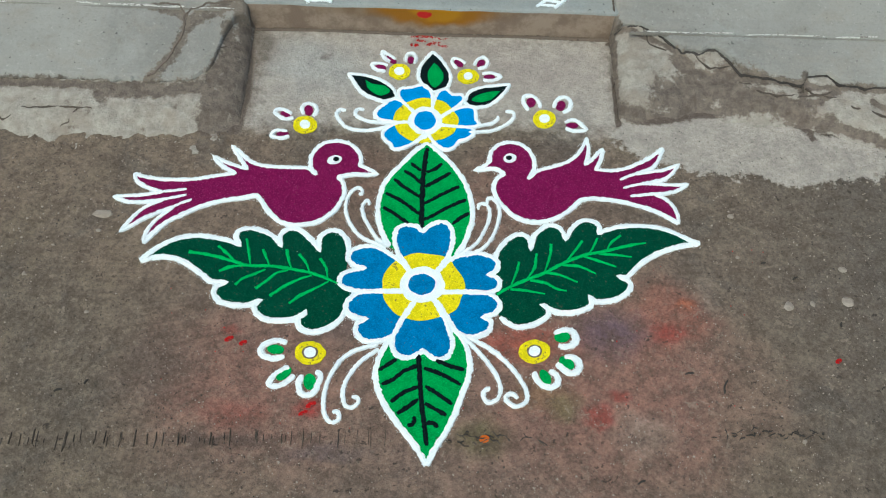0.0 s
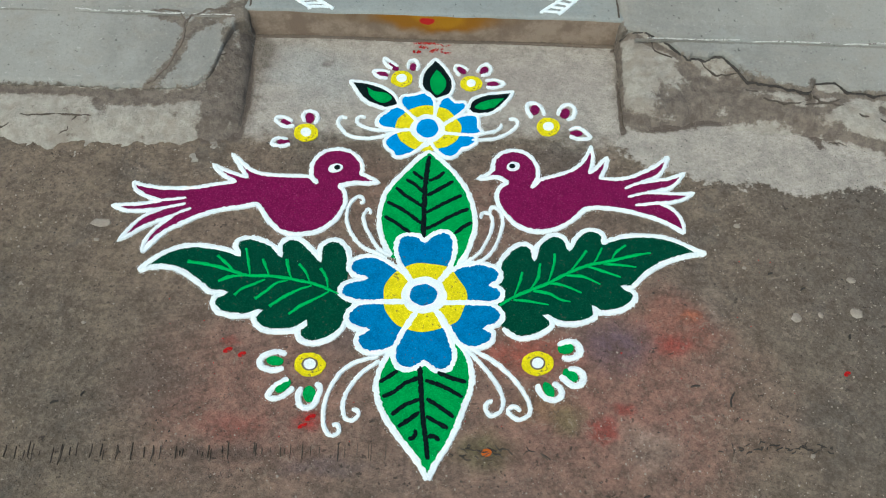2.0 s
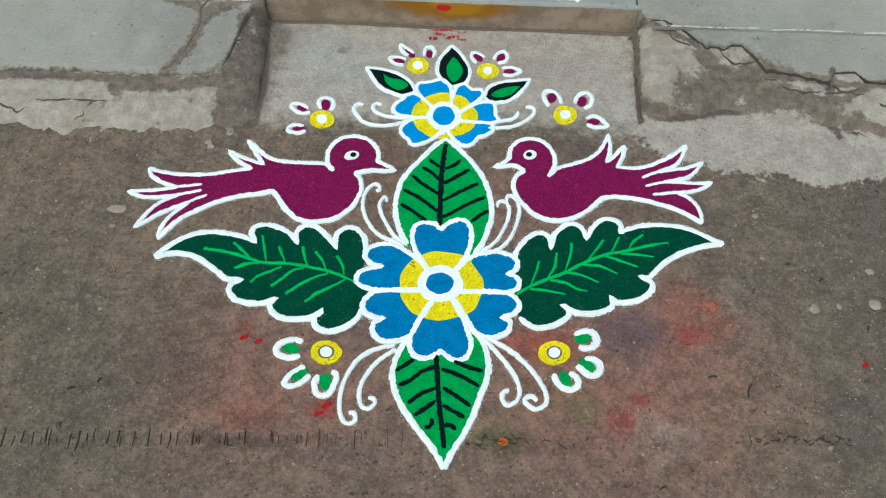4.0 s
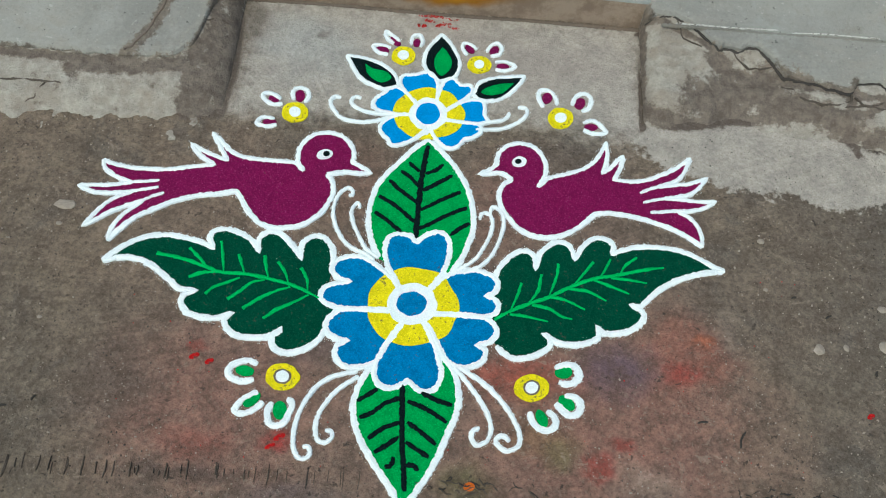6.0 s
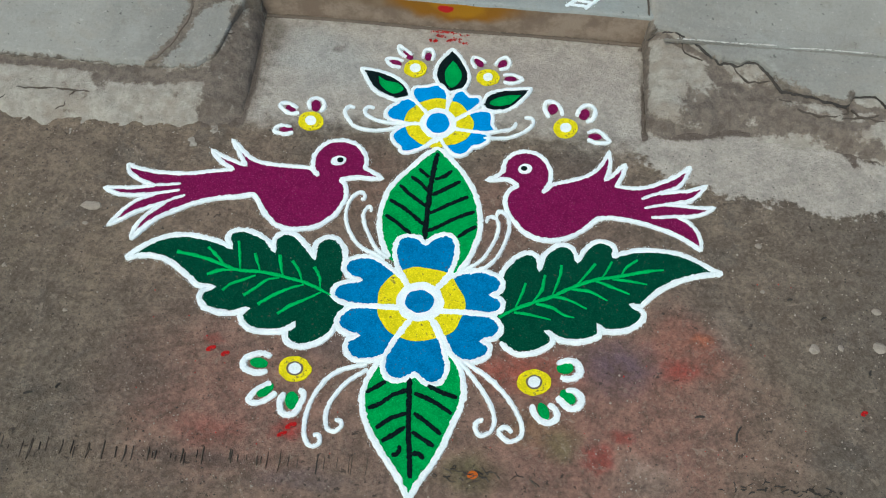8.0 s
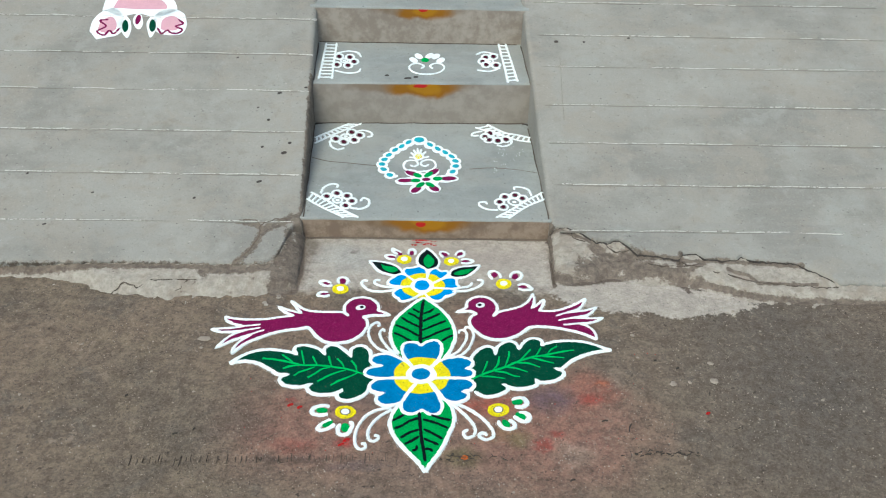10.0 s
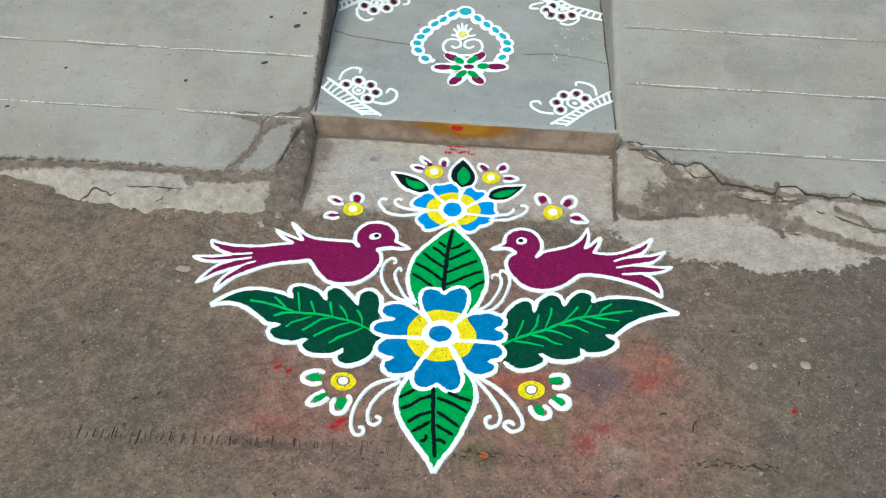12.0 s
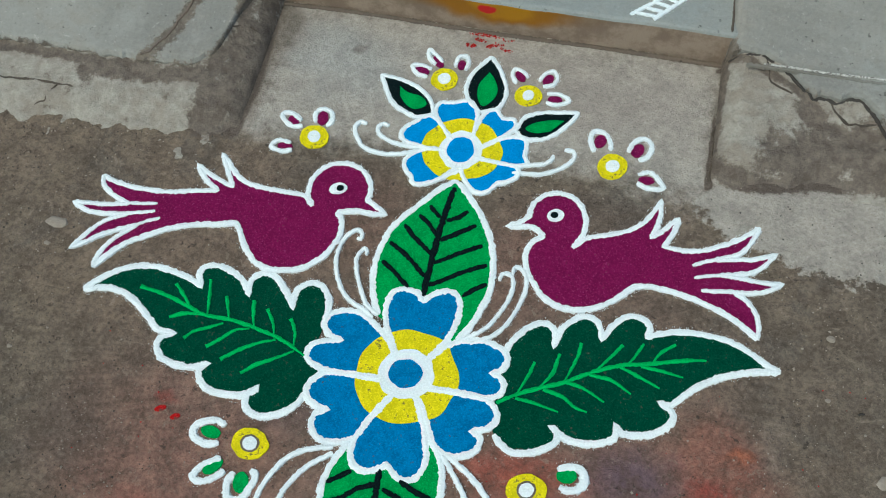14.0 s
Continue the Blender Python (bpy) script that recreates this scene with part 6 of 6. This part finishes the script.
m = motif("powder_corner_motif", "white powder half flower with ladder band on the step", "rangoli motif", (-276, 1398), on_second_tread, "step end motifs")
loop(m, "flower_heart", WHITE, (-276, 1398), 17.6, 11.7, 94, 7.5)
oval(m, "heart_dab", WHITE, (-276, 1398), 6.5, 6.0, 0, 1.60)
petal = loop(m, "petal", WHITE, (-296, 1431), 24.4, 14.6, 95, 8.0)
oval(m, "spot", SPOT, (-296, 1431), 10.7, 6.4, 109, 3.10).parent = petal
petal = loop(m, "petal", WHITE, (-258, 1427), 24.3, 14.7, 94, 8.0)
oval(m, "spot", SPOT, (-258, 1427), 10.6, 6.4, 108, 3.10).parent = petal
petal = loop(m, "petal", WHITE, (-241, 1389), 23.9, 14.6, 94, 8.0)
oval(m, "spot", SPOT, (-241, 1389), 10.4, 6.3, 108, 3.10).parent = petal
petal = loop(m, "petal", WHITE, (-260, 1356), 23.5, 14.4, 94, 8.0)
oval(m, "spot", SPOT, (-260, 1356), 10.3, 6.3, 109, 3.10).parent = petal
petal = loop(m, "petal", WHITE, (-299, 1360), 23.5, 14.4, 95, 8.0)
oval(m, "spot", SPOT, (-299, 1360), 10.3, 6.2, 110, 3.10).parent = petal
line(m, "curl", WHITE, 8.5, [(-307, 1460), (-267, 1481), (-231, 1466), (-219, 1432)])
line(m, "curl", WHITE, 8.2, [(-302, 1310), (-257, 1292), (-223, 1302), (-215, 1329)])
line(m, "rail", WHITE, 8.6, [(-351, 1549), (-351, 1393), (-352, 1242)])
line(m, "rail", WHITE, 8.6, [(-313, 1550), (-311, 1393), (-307, 1243)])
line(m, "rung", WHITE, 7.2, [(-351, 1534), (-313, 1535)])
line(m, "rung", WHITE, 7.2, [(-351, 1505), (-312, 1505)])
line(m, "rung", WHITE, 7.1, [(-351, 1476), (-312, 1476)])
line(m, "rung", WHITE, 7.1, [(-351, 1447), (-311, 1447)])
line(m, "rung", WHITE, 7.1, [(-351, 1418), (-311, 1419)])
line(m, "rung", WHITE, 7.0, [(-351, 1390), (-311, 1391)])
line(m, "rung", WHITE, 7.0, [(-351, 1363), (-310, 1363)])
line(m, "rung", WHITE, 6.9, [(-351, 1335), (-309, 1336)])
line(m, "rung", WHITE, 6.9, [(-352, 1308), (-309, 1309)])
line(m, "rung", WHITE, 6.9, [(-352, 1282), (-308, 1282)])
line(m, "rung", WHITE, 6.8, [(-352, 1255), (-307, 1256)])

m = motif("powder_corner_motif", "white powder half flower with ladder band on the step", "rangoli motif", (235, 1410), on_second_tread, "step end motifs")
loop(m, "flower_heart", WHITE, (235, 1410), 17.6, 13.8, 85, 7.5)
oval(m, "heart_dab", WHITE, (235, 1410), 6.5, 6.0, 0, 1.60)
petal = loop(m, "petal", WHITE, (224, 1443), 24.6, 14.8, 84, 8.0)
oval(m, "spot", SPOT, (224, 1443), 10.4, 6.6, 98, 3.10).parent = petal
petal = loop(m, "petal", WHITE, (252, 1453), 24.9, 14.8, 83, 8.0)
oval(m, "spot", SPOT, (252, 1453), 10.5, 6.6, 97, 3.10).parent = petal
petal = loop(m, "petal", WHITE, (212, 1409), 24.2, 14.7, 84, 8.0)
oval(m, "spot", SPOT, (212, 1409), 10.3, 6.6, 98, 3.10).parent = petal
petal = loop(m, "petal", WHITE, (222, 1381), 24.0, 14.6, 84, 8.0)
oval(m, "spot", SPOT, (222, 1381), 10.2, 6.6, 98, 3.10).parent = petal
petal = loop(m, "petal", WHITE, (257, 1377), 24.0, 14.6, 83, 8.0)
oval(m, "spot", SPOT, (257, 1377), 10.2, 6.6, 97, 3.10).parent = petal
line(m, "curl", WHITE, 8.6, [(269, 1468), (221, 1492), (190, 1467)])
line(m, "curl", WHITE, 8.3, [(270, 1354), (230, 1325), (188, 1334)])
line(m, "rail", WHITE, 8.7, [(277, 1569), (284, 1401), (289, 1236)])
line(m, "rail", WHITE, 8.7, [(303, 1569), (313, 1401), (322, 1245)])
line(m, "rung", WHITE, 7.4, [(277, 1553), (304, 1553)])
line(m, "rung", WHITE, 7.4, [(279, 1520), (306, 1522)])
line(m, "rung", WHITE, 7.2, [(280, 1489), (308, 1491)])
line(m, "rung", WHITE, 7.2, [(281, 1457), (310, 1461)])
line(m, "rung", WHITE, 7.1, [(283, 1427), (311, 1431)])
line(m, "rung", WHITE, 7.1, [(284, 1396), (313, 1401)])
line(m, "rung", WHITE, 7.1, [(285, 1366), (315, 1372)])
line(m, "rung", WHITE, 7.0, [(286, 1337), (317, 1343)])
line(m, "rung", WHITE, 7.0, [(287, 1307), (318, 1315)])
line(m, "rung", WHITE, 6.9, [(288, 1279), (320, 1287)])
line(m, "rung", WHITE, 6.9, [(289, 1250), (322, 1259)])

m = motif("powder_scroll", "white powder scroll with a tiny green-centred flower on the step", "rangoli motif", (12, 1378), on_second_tread)
line(m, "scroll", WHITE, 7.6, [(-6, 1341), (4, 1360), (-16, 1383), (-39, 1373), (-47, 1345), (-35, 1313), (-7, 1295), (31, 1296), (60, 1314), (75, 1351), (64, 1379), (39, 1383), (25, 1360), (34, 1341)])
oval(m, "petal", WHITE, (-33, 1411), 24.4, 13.4, 109, 1.40)
oval(m, "petal", WHITE, (-15, 1445), 24.8, 13.5, 108, 1.40)
oval(m, "petal", WHITE, (24, 1450), 25.3, 13.3, -111, 1.40)
oval(m, "petal", WHITE, (46, 1446), 25.3, 13.3, -111, 1.40)
oval(m, "petal", WHITE, (63, 1412), 25.0, 13.2, -112, 1.40)
oval(m, "centre", GREEN, (8, 1411), 16.7, 13.7, 86, 2.60)

m = motif("powder_scroll", "white, pink and maroon scalloped powder motif on the ramp", "rangoli motif", (-994, 1470), on_ramp)
area(m, "scallop", WHITE, [(-1152, 1419), (-1153, 1471), (-1134, 1519), (-1097, 1543), (-1059, 1508), (-1043, 1426), (-1058, 1397), (-1085, 1388), (-1120, 1376)], 1.0)
area(m, "scallop", WHITE, [(-933, 1427), (-943, 1509), (-902, 1545), (-848, 1522), (-826, 1463), (-832, 1416), (-861, 1404), (-903, 1407)], 1.0)
area(m, "scallop", WHITE, [(-1133, 1531), (-1128, 1604), (-1076, 1642), (-1018, 1624), (-966, 1643), (-904, 1607), (-873, 1534), (-933, 1497), (-1002, 1514), (-1064, 1496)], 1.0)
area(m, "drop", WHITE, [(-1047, 1508), (-1060, 1466), (-1044, 1420), (-1016, 1386), (-1012, 1432), (-1024, 1478)], 1.0)
area(m, "drop", WHITE, [(-954, 1509), (-965, 1467), (-953, 1421), (-938, 1389), (-927, 1427), (-932, 1479)], 1.0)
area(m, "drop", WHITE, [(-1007, 1520), (-1016, 1484), (-1001, 1443), (-983, 1432), (-977, 1461), (-988, 1502)], 1.0)
area(m, "petal_fill", PINK, [(-1125, 1419), (-1123, 1466), (-1095, 1495), (-1070, 1466), (-1066, 1425), (-1096, 1408)], 1.6)
area(m, "petal_fill", PINK, [(-911, 1433), (-912, 1485), (-880, 1504), (-849, 1474), (-854, 1433), (-887, 1424)], 1.6)
area(m, "petal_fill", PINK, [(-1097, 1543), (-1080, 1599), (-1016, 1593), (-950, 1600), (-910, 1545), (-1006, 1538)], 1.6)
oval(m, "drop_heart", DARK_GREEN, (-1035, 1446), 32.4, 10.3, 102, 2.00)
oval(m, "drop_heart", DARK_GREEN, (-942, 1450), 32.4, 11.3, 101, 2.00)
oval(m, "drop_heart", MAROON, (-998, 1482), 25.3, 9.0, 91, 2.00)
line(m, "scroll", MAROON, 8.5, [(-1099, 1478), (-1128, 1472), (-1101, 1443), (-1126, 1416), (-1098, 1396), (-1085, 1420), (-1066, 1405), (-1052, 1434)])
line(m, "scroll", MAROON, 8.5, [(-923, 1438), (-903, 1410), (-887, 1427), (-870, 1413), (-847, 1413), (-837, 1433), (-862, 1448), (-839, 1463), (-858, 1486)])
